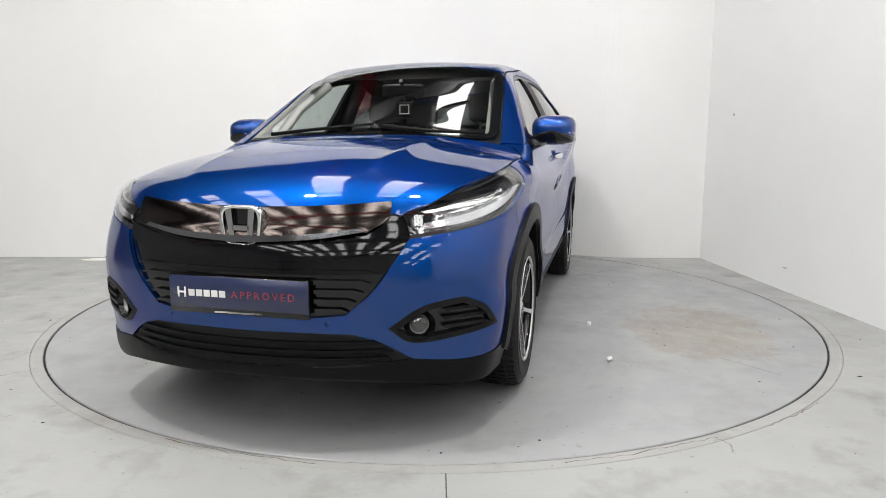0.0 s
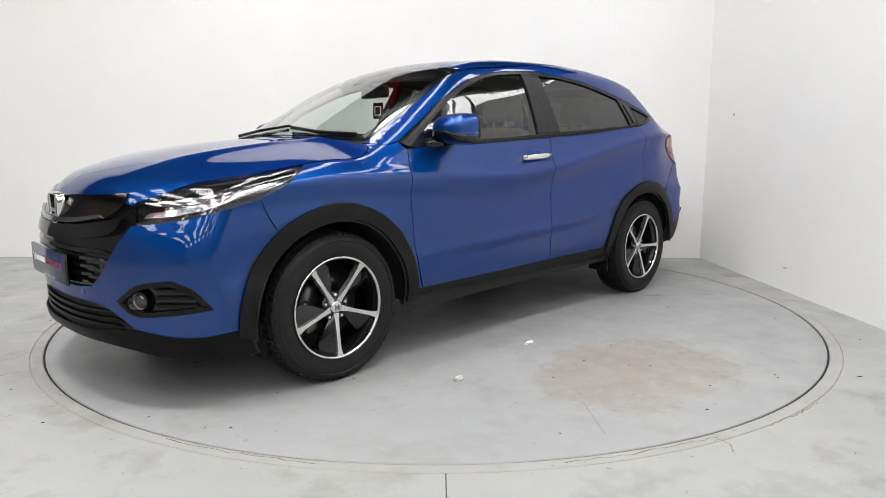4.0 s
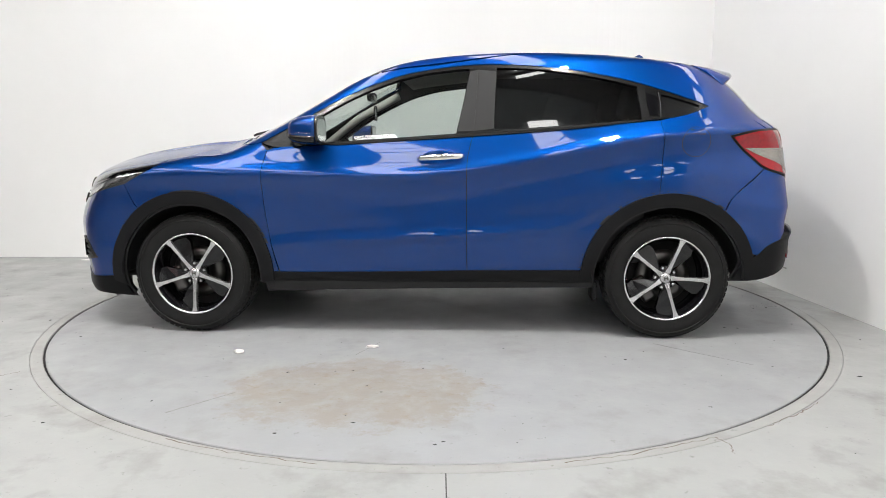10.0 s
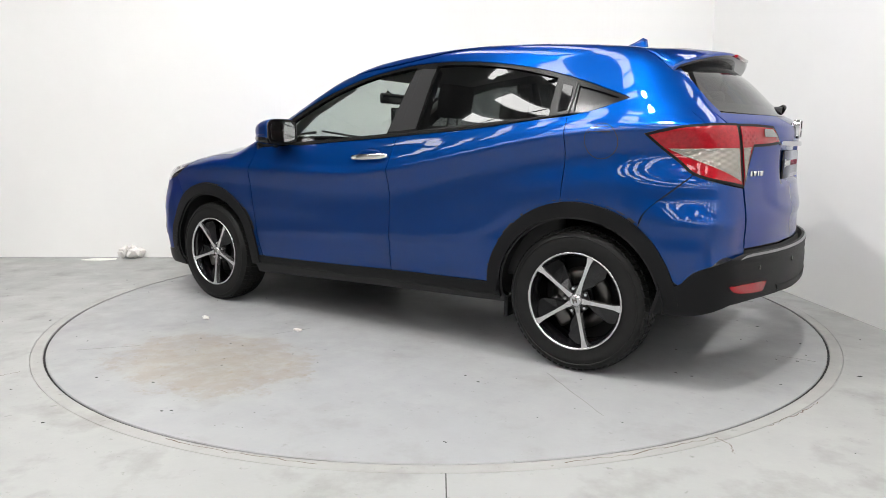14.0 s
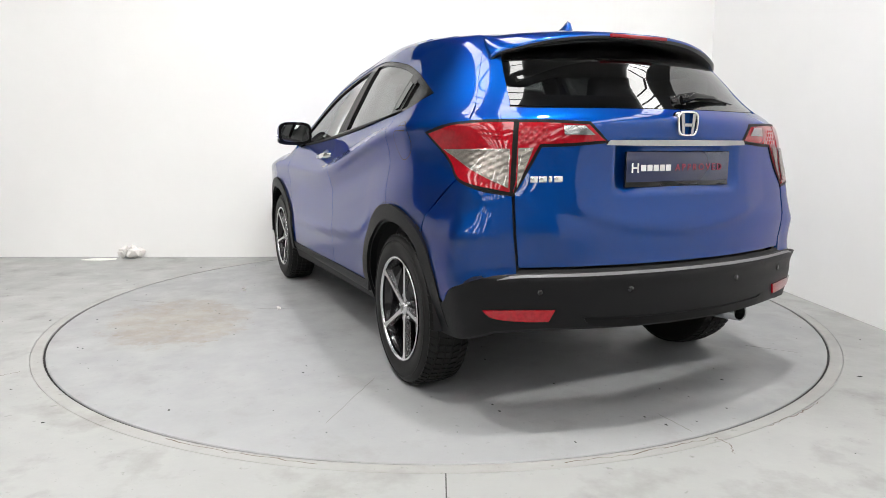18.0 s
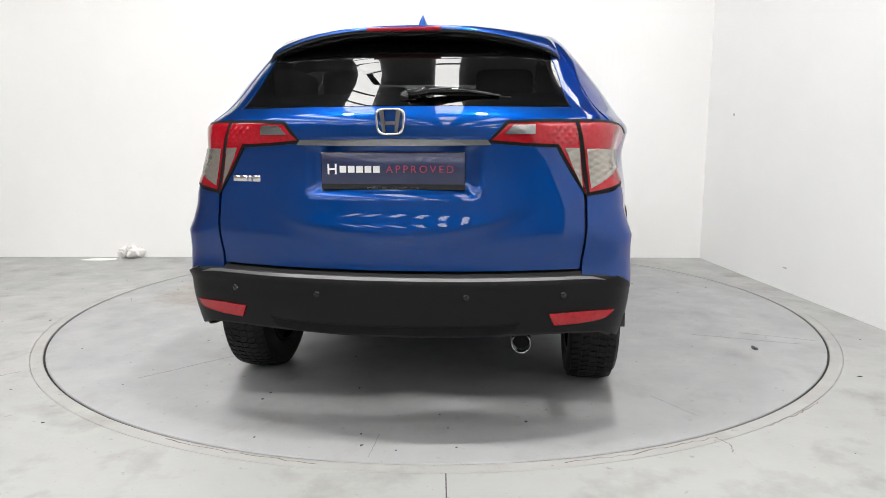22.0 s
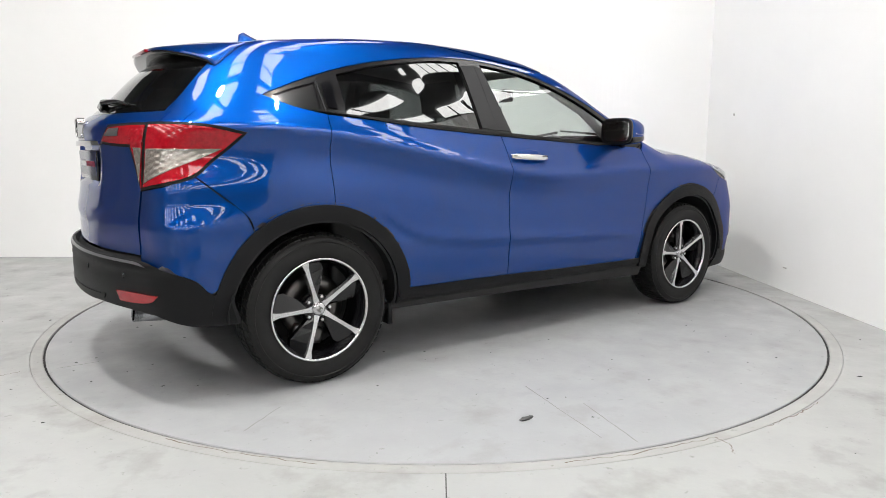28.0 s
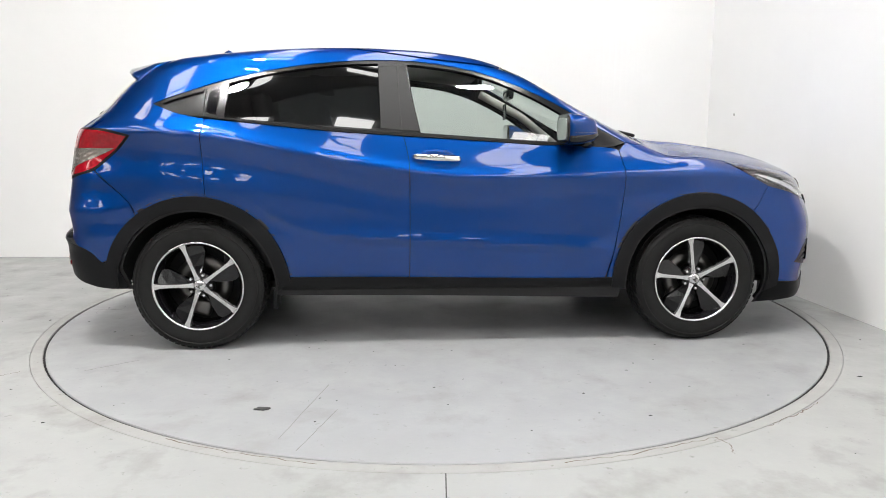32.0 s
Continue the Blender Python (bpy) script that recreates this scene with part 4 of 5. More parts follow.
    both("bumper_lip", "front", sym(lipo), M["chin"], pair=False, off=0.004, gap=0, depth=0.05, h=0.02, lift=lambda Q: 0.012 * np.exp(-((Q[:, 1] - 0.292) / 0.010) ** 2) * np.clip((0.5 - np.abs(Q[:, 0])) / 0.1, 0, 1))
    for y in (0.56, -0.56):
        part("air_deflector", box_bm(1.86, y - 0.09, 0.16, 1.875, y + 0.09, 0.27, 0.004, 1), M["chin"], car)
    # headlamps
    brow_edge = on("top", (2.045, 0.51), (1.95, 0.617), (1.80, 0.698), (1.66, 0.740), (1.54, 0.765), (1.436, 0.782))
    seam = on("side", (1.55, 0.890), (1.665, 0.832))
    lens = shape(line(*brow_edge), line(brow_edge[-1], *seam, around(1.90, 0.70, 0.762), around(2.03, 0.58, 0.745)), line(around(2.03, 0.58, 0.745), around(2.06, 0.54, 0.80), brow_edge[0]))
    for s in (1, -1):
        f = [(s * a, z) for a, z in lens]
        hl = skin_part("headlamp", skin("front", f, off=-0.04, depth=0, gap=-0.01, h=0.007, lift=lambda Q: 0.003 * np.sin(Q[:, 0] * 150 + 60 * Q[:, 1]) * np.sin(Q[:, 1] * 190)), M["facet"], car, "clear headlamp with black bezel and bright reflectors")
        skin_part("headlamp_lens", skin("front", f, off=0.0, depth=0.01, gap=0.002, h=0.03), M["clear"], hl)
        drl = [(s * a, z) for a, z in shape(A((2.035, 0.585, 0.765), (1.90, 0.71, 0.785), (1.72, 0.80, 0.84), (1.60, 0.83, 0.89)), A((1.60, 0.83, 0.89), (1.58, 0.83, 0.905), (1.64, 0.815, 0.895)), A((1.64, 0.815, 0.895), (1.74, 0.785, 0.86), (1.90, 0.70, 0.81), (2.03, 0.58, 0.782)))]
        skin_part("daytime_strip", skin("front", drl, off=-0.012, depth=0.03, gap=0, h=0.02), M["reflector"], hl, "bright lower light strip")
        brow = [(s * a, z) for a, z in shape(A((2.05, 0.525, 0.858), (1.90, 0.68, 0.882), (1.70, 0.775, 0.905)), A((1.70, 0.775, 0.905), (1.90, 0.69, 0.868), (2.045, 0.545, 0.84)))]
        skin_part("brow_strip", skin("front", brow, off=-0.006, depth=0.02, gap=0, h=0.02), M["gloss"], hl)
        skin_part("inner_bezel", skin("front", [(s * a, z) for a, z in shape(A((2.05, 0.53, 0.85), (1.99, 0.61, 0.852)), A((1.99, 0.61, 0.852), (1.985, 0.63, 0.79), (1.99, 0.625, 0.785)), A((1.99, 0.625, 0.785), (2.04, 0.575, 0.768)), A((2.04, 0.575, 0.768), (2.055, 0.55, 0.81), (2.05, 0.53, 0.85)))], off=-0.016, depth=0.02, gap=0, h=0.02), M["gloss"], hl)
        rail = [(s * a, z) for a, z in shape(A((2.02, 0.59, 0.826), (1.90, 0.70, 0.845), (1.74, 0.78, 0.875)), A((1.74, 0.78, 0.868), (1.90, 0.70, 0.836), (2.02, 0.59, 0.817)))]
        skin_part("upper_rail", skin("front", rail, off=-0.014, depth=0.014, gap=0, h=0.02), M["reflector"], hl, "thin bright rail across the lamp")
        for k in range(6):
            a0, a1 = 0.60 + k * 0.105, 0.60 + k * 0.105 + 0.085
            zc = 0.835 + k * 0.008
            cell = [(s * a, z) for a, z in shape(line((a0, zc + 0.022), (a1, zc + 0.026)), line((a1, zc + 0.026), (a1 - 0.01, zc - 0.016)), line((a1 - 0.01, zc - 0.016), (a0 + 0.01, zc - 0.022)), line((a0 + 0.01, zc - 0.022), (a0, zc + 0.022)))]
            skin_part("reflector_cell", skin("front", cell, off=-0.03, depth=0.012, gap=0, h=0.012, lift=lambda Q: 0.006 * np.sin(np.abs(Q[:, 0]) * 60)), M["reflector" if k in (1, 4) else "facet"], hl)
    # parking sensors
    for y in (0.70, 0.30, -0.30, -0.70):
        p = cast("front", [around(2.2 - 0.155 * (abs(y) / 0.6) ** 2.4, y, 0.455 if abs(y) < 0.5 else 0.56)])[0]
        part("parking_sensor", moved(lathe_bm([(0.0005, 0.002), (0.010, 0.002), (0.011, -0.004)], 20, "x"), Matrix.Translation(p) @ pose(0, 0, 0, 0, 0, 25 * y)), M["paint"], car)
    plate_thing("front_number_plate", (2.224, 0.0, 0.548), 0, 0.52, 0.115)
    badge((2.178, 0, 0.776), 0, 0.076, M["chrome"])


def text_bm(words, size, spacing=1.0, depth=0.001):
    c = bpy.data.curves.new("lettering", "FONT")
    c.body, c.size, c.extrude, c.space_character, c.align_x, c.align_y, c.resolution_u = words, size, depth, spacing, "LEFT", "CENTER", 3
    ob = bpy.data.objects.new("lettering", c)
    scene.collection.objects.link(ob)
    me = bpy.data.meshes.new_from_object(ob.evaluated_get(bpy.context.evaluated_depsgraph_get()))
    bm = bmesh.new()
    bm.from_mesh(me)
    bpy.data.objects.remove(ob)
    bpy.data.meshes.remove(me)
    bpy.data.curves.remove(c)
    return bm


def facing(place, heading):
    """Flat drawing (x to the viewer's right, y up) stood upright on a car end that faces heading (0 front, 180 rear)."""
    return Matrix.Translation(place) @ pose(0, 0, 0, 0, 0, heading) @ pose(0, 0, 0, 90, 0, 90)


def plate_thing(name, place, heading, w, h, tilt=0.0):
    m = facing(place, heading) @ pose(0, 0, 0, tilt, 0, 0)
    base = part(name, moved(box_bm(-w / 2 - 0.002, -h / 2 - 0.013, -0.012, w / 2 + 0.002, h / 2 + 0.002, 0.0015, 0.0012, 1), m), M["gloss"], car, "dark navy show plate in a black holder")
    part("plate_face", moved(box_bm(-w / 2, -h / 2 + 0.006, 0.0, w / 2, h / 2, 0.003, 0.001, 1), m), M["plate"], base)
    part("maker_mark", moved(merged(box_bm(-0.228, -0.018, 0.003, -0.222, 0.018, 0.0045), box_bm(-0.202, -0.018, 0.003, -0.196, 0.018, 0.0045), box_bm(-0.222, -0.003, 0.003, -0.202, 0.003, 0.0045)), m), M["ink"], base)
    part("maker_name_bar", moved(merged(*[box_bm(-0.185 + 0.0295 * k, -0.012, 0.003, -0.162 + 0.0295 * k, 0.011, 0.0045) for k in range(5)]), m), M["ink"], base, "row of plain white bars")
    part("word", moved(text_bm("APPROVED", 0.036, 1.45), m @ Matrix.Translation((-0.022, -0.001, 0.0035))), M["redink"], base, "thin red letters")
    part("small_print_bar", moved(box_bm(-0.09, -h / 2 - 0.009, 0.0, 0.09, -h / 2 - 0.003, 0.0015), m), M["ink"], base)


def badge(place, heading, r, mat, parent=None, ground="gloss"):
    m = facing(place, heading)
    n = 40

    def ring(k, z):
        out = []
        for i in range(n):
            a = 2 * math.pi * i / n
            c, s = math.cos(a), math.sin(a)
            q = (abs(c) ** 4 + abs(s) ** 4) ** -0.25
            out.append((c * q * k * (1.0 + 0.10 * s), s * q * k * 0.92, z))
        return out
    bm = bmesh.new()
    loops = [[bm.verts.new(p) for p in ring(k, z)] for k, z in ((r, -0.02), (r, 0.006), (r * 0.97, 0.010), (r * 0.86, 0.010), (r * 0.83, 0.006), (r * 0.83, -0.02))]
    for a, b in zip(loops, loops[1:]):
        for i in range(n):
            bm.faces.new((a[i], a[(i + 1) % n], b[(i + 1) % n], b[i])).smooth = True
    bmesh.ops.recalc_face_normals(bm, faces=bm.faces)
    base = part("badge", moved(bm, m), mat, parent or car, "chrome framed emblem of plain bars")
    bars = []
    for s in (-1, 1):
        bars.append(prism_bm([(s * x, y) for x, y in ((r * 0.30, -r * 0.72), (r * 0.52, -r * 0.72), (r * 0.74, r * 0.74), (r * 0.42, r * 0.74))][::s], -0.01, 0.009))
    bars.append(box_bm(-r * 0.42, -r * 0.20, -0.01, r * 0.42, r * 0.02, 0.009))
    part("emblem_bar", moved(merged(*bars), m), M["strip"], base)
    back = bmesh.new()
    back.faces.new([back.verts.new(p) for p in ring(r * 0.9, -0.008)])
    part("emblem_back", moved(back, m), M[ground], base)


def build_rear():
    seam = 0.66
    # tailgate below the glass
    gate = shape(A((-2.0, 0, 1.178), (-1.95, 0.35, 1.178), (-1.85, 0.56, 1.18), (-1.79, 0.62, 1.185)), A((-1.79, 0.62, 1.185), (-1.86, 0.65, 1.135), (-1.95, seam, 1.10)), A((-1.95, seam, 1.10), (-1.96, seam, 0.88), (-1.99, seam, 0.612)), A((-1.99, seam, 0.612), (-2.05, 0.4, 0.612), (-2.07, 0, 0.612)))
    recess = lambda Q: -0.022 * np.clip((0.30 - np.abs(Q[:, 0]) * 0.92) / 0.03, 0, 1) * np.clip((Q[:, 1] - 0.87) / 0.03, 0, 1) * np.clip((1.055 - Q[:, 1]) / 0.015, 0, 1)

    def gate_form(Q):
        d = Q[:, 1] - (0.735 + 0.16 * (np.abs(Q[:, 0]) * 0.92 / 0.6) ** 2)
        return recess(Q) + 0.009 * np.exp(-(d / np.where(d < 0, 0.022, 0.17)) ** 2) * np.clip((0.53 - np.abs(Q[:, 0])) / 0.14, 0, 1)
    tg = both("tailgate", "rear", sym(gate), M["paint"], pair=False, inner=0.05, h=0.014, lift=gate_form)[0]
    # rear glass and its black border
    rim = on("side", (-1.628, 1.405), (-1.735, 1.292), (-1.835, 1.192))
    gl = shape(line(around(-1.70, 0, 1.44), around(-1.64, 0.30, 1.428), rim[0]), line(*rim), line(rim[-1], around(-1.90, 0.44, 1.184), around(-1.95, 0.3, 1.182), around(-2.0, 0, 1.182)))
    g = skin_part("rear_window", skin("rear", sym(gl), off=-0.004, depth=0.004, gap=0, h=0.04), M["privacy"], car, "dark tinted rear window")
    skin_part("window_band", skin("rear", sym(gl), off=-0.007, depth=0, gap=-0.012, holes=[inset(sym(gl), 0.035)], h=0.05), M["gloss"], g)
    out = on("side", (-1.515, 1.445), (-1.605, 1.37), (-1.705, 1.24), (-1.85, 1.105))
    foot = on("side", (-1.875, 1.15))[0]
    cor = shape(line(*out), line(out[-1], foot), line(foot, rim[-1]), line(*rim[::-1]), line(rim[0], out[0]))
    for s in (1, -1):
        skin_part("tailgate_side_trim", skin("rear", [(s * a, z) for a, z in cor], off=-0.002, gap=-0.006, h=0.02), M["paint"], tg)
    # lamps: one on the body, one on the tailgate
    tip = on("side", (-1.72, 1.118), (-1.60, 1.092), (-1.72, 0.985), (-1.82, 0.915))
    body_l = shape(line(around(-1.95, seam, 1.13), around(-1.83, 0.73, 1.128), tip[0], tip[1]), line(tip[1], tip[2], tip[3], around(-1.945, seam, 0.872)), A((-1.945, seam, 0.872), (-1.95, seam, 1.13)))
    gate_l = shape(A((-1.95, seam - 0.005, 1.128), (-2.0, 0.55, 1.128), (-2.04, 0.40, 1.122)), A((-2.04, 0.40, 1.122), (-2.06, 0.335, 1.055)), A((-2.06, 0.335, 1.055), (-2.03, 0.46, 1.045), (-1.99, 0.575, 1.04)), A((-1.99, 0.575, 1.04), (-1.97, 0.62, 0.95), (-1.945, seam - 0.005, 0.872)), A((-1.945, seam - 0.005, 0.872), (-1.95, seam - 0.005, 1.128)))
    for s in (1, -1):
        for nm, o in (("tail_lamp", body_l), ("tailgate_lamp", gate_l)):
            f = [(s * a, z) for a, z in o]
            cut = 1.034 if nm == "tail_lamp" else 1.037
            tl = skin_part(nm, skin("rear", f, off=-0.03, depth=0, gap=-0.004, h=0.03), M["seal"], car, "red and clear rear lamp cluster")
            skin_part("lamp_gasket", skin("rear", f, off=0.003, depth=0.01, gap=-0.004, holes=[inset(f, 0.007)], h=0.02), M["seal"], tl)
            dots = None if nm == "tail_lamp" else lambda Q: 0.0028 * np.clip(np.sin(Q[:, 0] * 210) * np.sin(Q[:, 1] * 210), 0, 1) * np.clip((1.112 - Q[:, 1]) / 0.01, 0, 1) * np.clip((Q[:, 1] - 1.045) / 0.01, 0, 1) * np.clip((np.abs(Q[:, 0]) - 0.57) / 0.02, 0, 1)
            skin_part("red_lens", skin("rear", inset(f, 0.007), off=0.005, depth=0.02, gap=0, h=0.012 if dots is None else 0.0045, lift=dots), M["red"], tl, "red lens")
            dn = [(abs(a), z) for a, z in clip_poly(f, cut, False)]
            foot_a, foot_z = min(dn, key=lambda q: q[1])
            far_a = max(dn, key=lambda q: abs(q[0] - foot_a))[0]
            d = math.copysign(1, far_a - foot_a)
            tri = [(s * (foot_a + d * 0.012), cut - 0.004), (s * (far_a - d * 0.024), cut - 0.003), (s * (foot_a + d * 0.012), foot_z + 0.022)]
            tri = shape(line(tri[0], tri[1]), line(tri[1], tri[2]), line(tri[2], tri[0]))
            if nm == "tailgate_lamp":
                rv = [(s * a, z) for a, z in shape(A((-2.035, 0.42, 1.110), (-2.02, 0.50, 1.112)), A((-2.02, 0.50, 1.112), (-2.025, 0.50, 1.080)), A((-2.025, 0.50, 1.080), (-2.045, 0.385, 1.080)), A((-2.045, 0.385, 1.080), (-2.035, 0.42, 1.110)))]
                skin_part("reversing_lens", skin("rear", rv, off=0.010, depth=0.004, gap=0, h=0.02), M["facet"], tl, "small clear reversing lens")
            skin_part("clear_lens", skin("rear", tri, off=0.0095, depth=0.004, gap=0, h=0.03), M["lens"], tl, "clear lower lens")
            skin_part("clear_reflector", skin("rear", tri, off=0.0068, depth=0.0, gap=0, h=0.005, lift=lambda Q: 0.0011 * np.sin(Q[:, 1] * 260) * np.sin(Q[:, 0] * 130)), M["lampbowl"], tl)
    # chrome bar and badges
    bar = shape(A((-2.06, 0, 1.064), (-2.06, 0.33, 1.062)), A((-2.06, 0.33, 1.062), (-2.06, 0.345, 1.044)), A((-2.06, 0.345, 1.044), (-2.06, 0, 1.042)))
    skin_part("chrome_strip", skin("rear", sym(bar), off=0.012, depth=0.02, gap=0, h=0.03), M["strip"], tg, "chrome strip above the plate")
    badge((-2.080, 0, 1.122), 180, 0.050, M["chrome"], tg, "paint")
    plate_thing("rear_number_plate", (-2.054, 0, 0.962), 180, 0.50, 0.115)
    for k, (y0, w) in enumerate(((0.608, 0.030), (0.570, 0.030), (0.539, 0.014), (0.506, 0.032))):
        p = cast("rear", [around(-2.0, y0, 0.925)])[0]
        part("model_mark", moved(box_bm(-w / 2, -0.011, 0.0, w / 2, 0.011, 0.004, 0.001, 1), facing(p, 180 - 10)), M["chrome"], tg, "small plain chrome bar")
    # bumper
    lip = on("side", (-1.84, 0.53), (-1.77, 0.468), (-1.70, 0.45), (-1.66, 0.33))
    bo = shape(A((-2.10, 0, 0.590), (-2.06, 0.4, 0.591), (-1.99, 0.64, 0.592)), line(around(-1.99, 0.64, 0.592), around(-1.93, 0.73, 0.582), lip[0], lip[1], lip[2]), line(lip[2], lip[3]), line(lip[3], around(-1.80, 0.80, 0.335), around(-1.92, 0.70, 0.39)), A((-1.92, 0.70, 0.39), (-2.02, 0.5, 0.40), (-2.08, 0, 0.395)))
    rb = both("rear_bumper", "rear", sym(bo), M["clad"], pair=False, off=0.012, gap=0, depth=0.05, h=0.02, lift=lambda Q: 0.022 * np.exp(-((Q[:, 1] - 0.570) / 0.020) ** 2))[0]
    edge = on("side", (-1.80, 0.93), (-1.70, 0.84), (-1.62, 0.77), (-1.585, 0.69))
    arch = on("side", (-1.585, 0.69), (-1.67, 0.60), (-1.715, 0.50), (-1.77, 0.46))
    tp = shape(line(edge[0], around(-1.88, 0.76, 0.89), around(-1.955, 0.664, 0.868)), A((-1.955, 0.664, 0.868), (-1.99, 0.664, 0.59)), line(around(-1.99, 0.664, 0.59), around(-1.92, 0.74, 0.572), lip[0], arch[-1]), line(*arch[::-1]), line(*edge[::-1]))
    for s in (1, -1):
        skin_part("bumper_corner", skin("rear", [(s * a, z) for a, z in tp], h=0.02, lift=lambda Q: 0.016 * np.clip((0.755 - Q[:, 1]) / 0.03, 0, 1) * np.clip((np.abs(Q[:, 0]) - 0.70) / 0.15, 0, 1) * np.clip((1.10 - np.abs(Q[:, 0])) / 0.25, 0, 1)), M["paint"], rb, "blue painted bumper corner")
        skin_part("inner_panel", skin("rear", [(s * a, z) for a, z in tp], off=-0.02, depth=0, gap=-0.015, h=0.06), M["dark"], rb)
        rf = [(s * a, z) for a, z in shape(A((-2.07, 0.555, 0.468), (-2.0, 0.66, 0.47), (-1.93, 0.76, 0.468)), A((-1.93, 0.76, 0.468), (-1.96, 0.74, 0.44), (-2.0, 0.66, 0.428), (-2.07, 0.56, 0.425)))]
        skin_part("rear_reflector", skin("rear", rf, off=0.018, depth=0.012, gap=0, h=0.02), M["red"], rb, "long red reflector")
        for y in (0.62, 0.25):
            p = cast("rear", [around(-2.07, s * y, 0.53)])[0]
            part("parking_sensor", moved(lathe_bm([(0.0005, -0.016), (0.011, -0.016), (0.012, 0.0)], 20, "x"), Matrix.Translation(p) @ pose(0, 0, 0, 0, 0, -20 * s * y)), M["gloss"], rb)
    # Grey strip paints the roof panels' highlight along the moulded top edge.
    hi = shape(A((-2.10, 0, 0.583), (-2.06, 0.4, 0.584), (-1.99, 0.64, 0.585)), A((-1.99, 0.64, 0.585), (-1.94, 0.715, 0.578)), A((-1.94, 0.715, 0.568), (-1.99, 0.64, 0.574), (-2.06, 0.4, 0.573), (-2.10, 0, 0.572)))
    skin_part("bumper_highlight", skin("rear", sym(hi), off=0.0345, depth=0.004, gap=0, h=0.02), M["satin"], rb, "paler strip painting the highlight on the moulded bumper top edge")
    vl = shape(A((-2.08, 0, 0.425), (-2.04, 0.35, 0.43), (-2.02, 0.42, 0.44)), A((-2.02, 0.42, 0.44), (-2.04, 0.35, 0.40), (-2.08, 0, 0.398)))
    skin_part("valance", skin("rear", sym(vl), off=0.016, depth=0.02, gap=0, h=0.03), M["chin"], rb)
    # spoiler
    bm = bmesh.new()
    rows = []
    ys = np.linspace(-0.62, 0.62, 63)
    for q in ys:
        k = min(abs(q) / 0.565, 1.0)
        y = math.copysign(min(abs(q), 0.565) + 0.35 * max(abs(q) - 0.565, 0), q)
        fall = max(abs(q) - 0.545, 0) / 0.075
        xf, xr = -1.50 + 0.02 * k, -1.80 + 0.14 * k**2.5 + 0.03 * fall
        top = float(cast("top", [(xf, y * 0.90)])[0][2]) + 0.001
        zr = 1.478 - 0.072 * k**2.6 - 0.03 * fall**1.6
        prof = [(xf, y * 0.92, top), (xf * 0.6 + xr * 0.4, y * 0.965, top * 0.6 + zr * 0.4 + 0.012), (xr + 0.012, y, zr + 0.006), (xr, y, zr - 0.008), (xr + 0.01, y, zr - 0.024),
                (xr + 0.10, y * 0.96, zr - 0.042), (xf - 0.05, y * 0.90, top - 0.10 - 0.03 * fall)]
        rows.append([bm.verts.new(p) for p in prof])
    for a, b in zip(rows, rows[1:]):
        for i in range(6):
            bm.faces.new((a[i], a[i + 1], b[i + 1], b[i])).smooth = True
    for r in (rows[0], rows[-1]):
        bm.faces.new(r)
    bmesh.ops.recalc_face_normals(bm, faces=bm.faces)
    sp = part("roof_spoiler", bm, M["paint"], car)
    sp.data.materials.append(M["gloss"])
    for p in sp.data.polygons:
        if p.normal.z < -0.25:
            p.material_index = 1
    part("high_stop_lamp", box_bm(-1.808, -0.14, 1.462, -1.77, 0.14, 1.476, 0.004), M["red"], sp, "slim red high stop lamp")
    # wiper
    w = part("rear_wiper", tube_bm([(-1.985, -0.05, 1.215), (-1.99, -0.12, 1.232), (-1.96, -0.24, 1.232), (-1.93, -0.36, 1.215)], [0.022, 0.015, 0.010, 0.005]), M["gloss"], car)
    part("wiper_blade", tube_bm([(-1.965, -0.10, 1.215), (-1.955, -0.24, 1.220), (-1.91, -0.40, 1.208)], 0.006), M["seal"], w)
    part("wiper_base", moved(lathe_bm([(0.001, -0.03), (0.028, -0.03), (0.03, 0.03)], 20, "x"), Matrix.Translation((-1.965, -0.045, 1.205))), M["gloss"], w)
    # antenna fin
    bm = bmesh.new()
    rows = []
    for i, (x, h, w2) in enumerate(((-1.14, 0.0, 0.012), (-1.20, 0.022, 0.030), (-1.26, 0.05, 0.034), (-1.30, 0.074, 0.03), (-1.325, 0.064, 0.026), (-1.335, 0.0, 0.022))):
        z = float(TOP(x)) - 0.004
        rows.append([bm.verts.new(p) for p in ((x, -w2, z), (x, -w2 * 0.35, z + h * 0.7), (x, 0, z + h), (x, w2 * 0.35, z + h * 0.7), (x, w2, z))])
    for a, b in zip(rows, rows[1:]):
        for i in range(4):
            bm.faces.new((a[i], a[i + 1], b[i + 1], b[i])).smooth = True
    bmesh.ops.recalc_face_normals(bm, faces=bm.faces)
    part("antenna_fin", bm, M["paint"], car)
    # exhaust
    ex = part("exhaust_tip", moved(lathe_bm([(0.032, 0.0), (0.036, -0.004), (0.036, 0.16), (0.032, 0.16), (0.032, 0.02), (0.031, 0.0)], 28, "x"), Matrix.Translation((-1.985, -0.452, 0.336)) @ pose(0, 0, 0, 0, 6, 0)), M["letters"], car, "round chrome exhaust tip")
    part("exhaust_pipe", tube_bm([(-1.85, -0.452, 0.338), (-1.75, -0.45, 0.338), (-1.60, -0.40, 0.30), (-1.2, -0.2, 0.28)], 0.026), M["copper"], ex)
    # Black disc plugs the pipe, standing in for the shade inside.
    part("exhaust_bore", moved(lathe_bm([(0.001, 0.05), (0.032, 0.05)], 24, "x"), Matrix.Translation((-1.985, -0.452, 0.334))), M["dark"], ex)


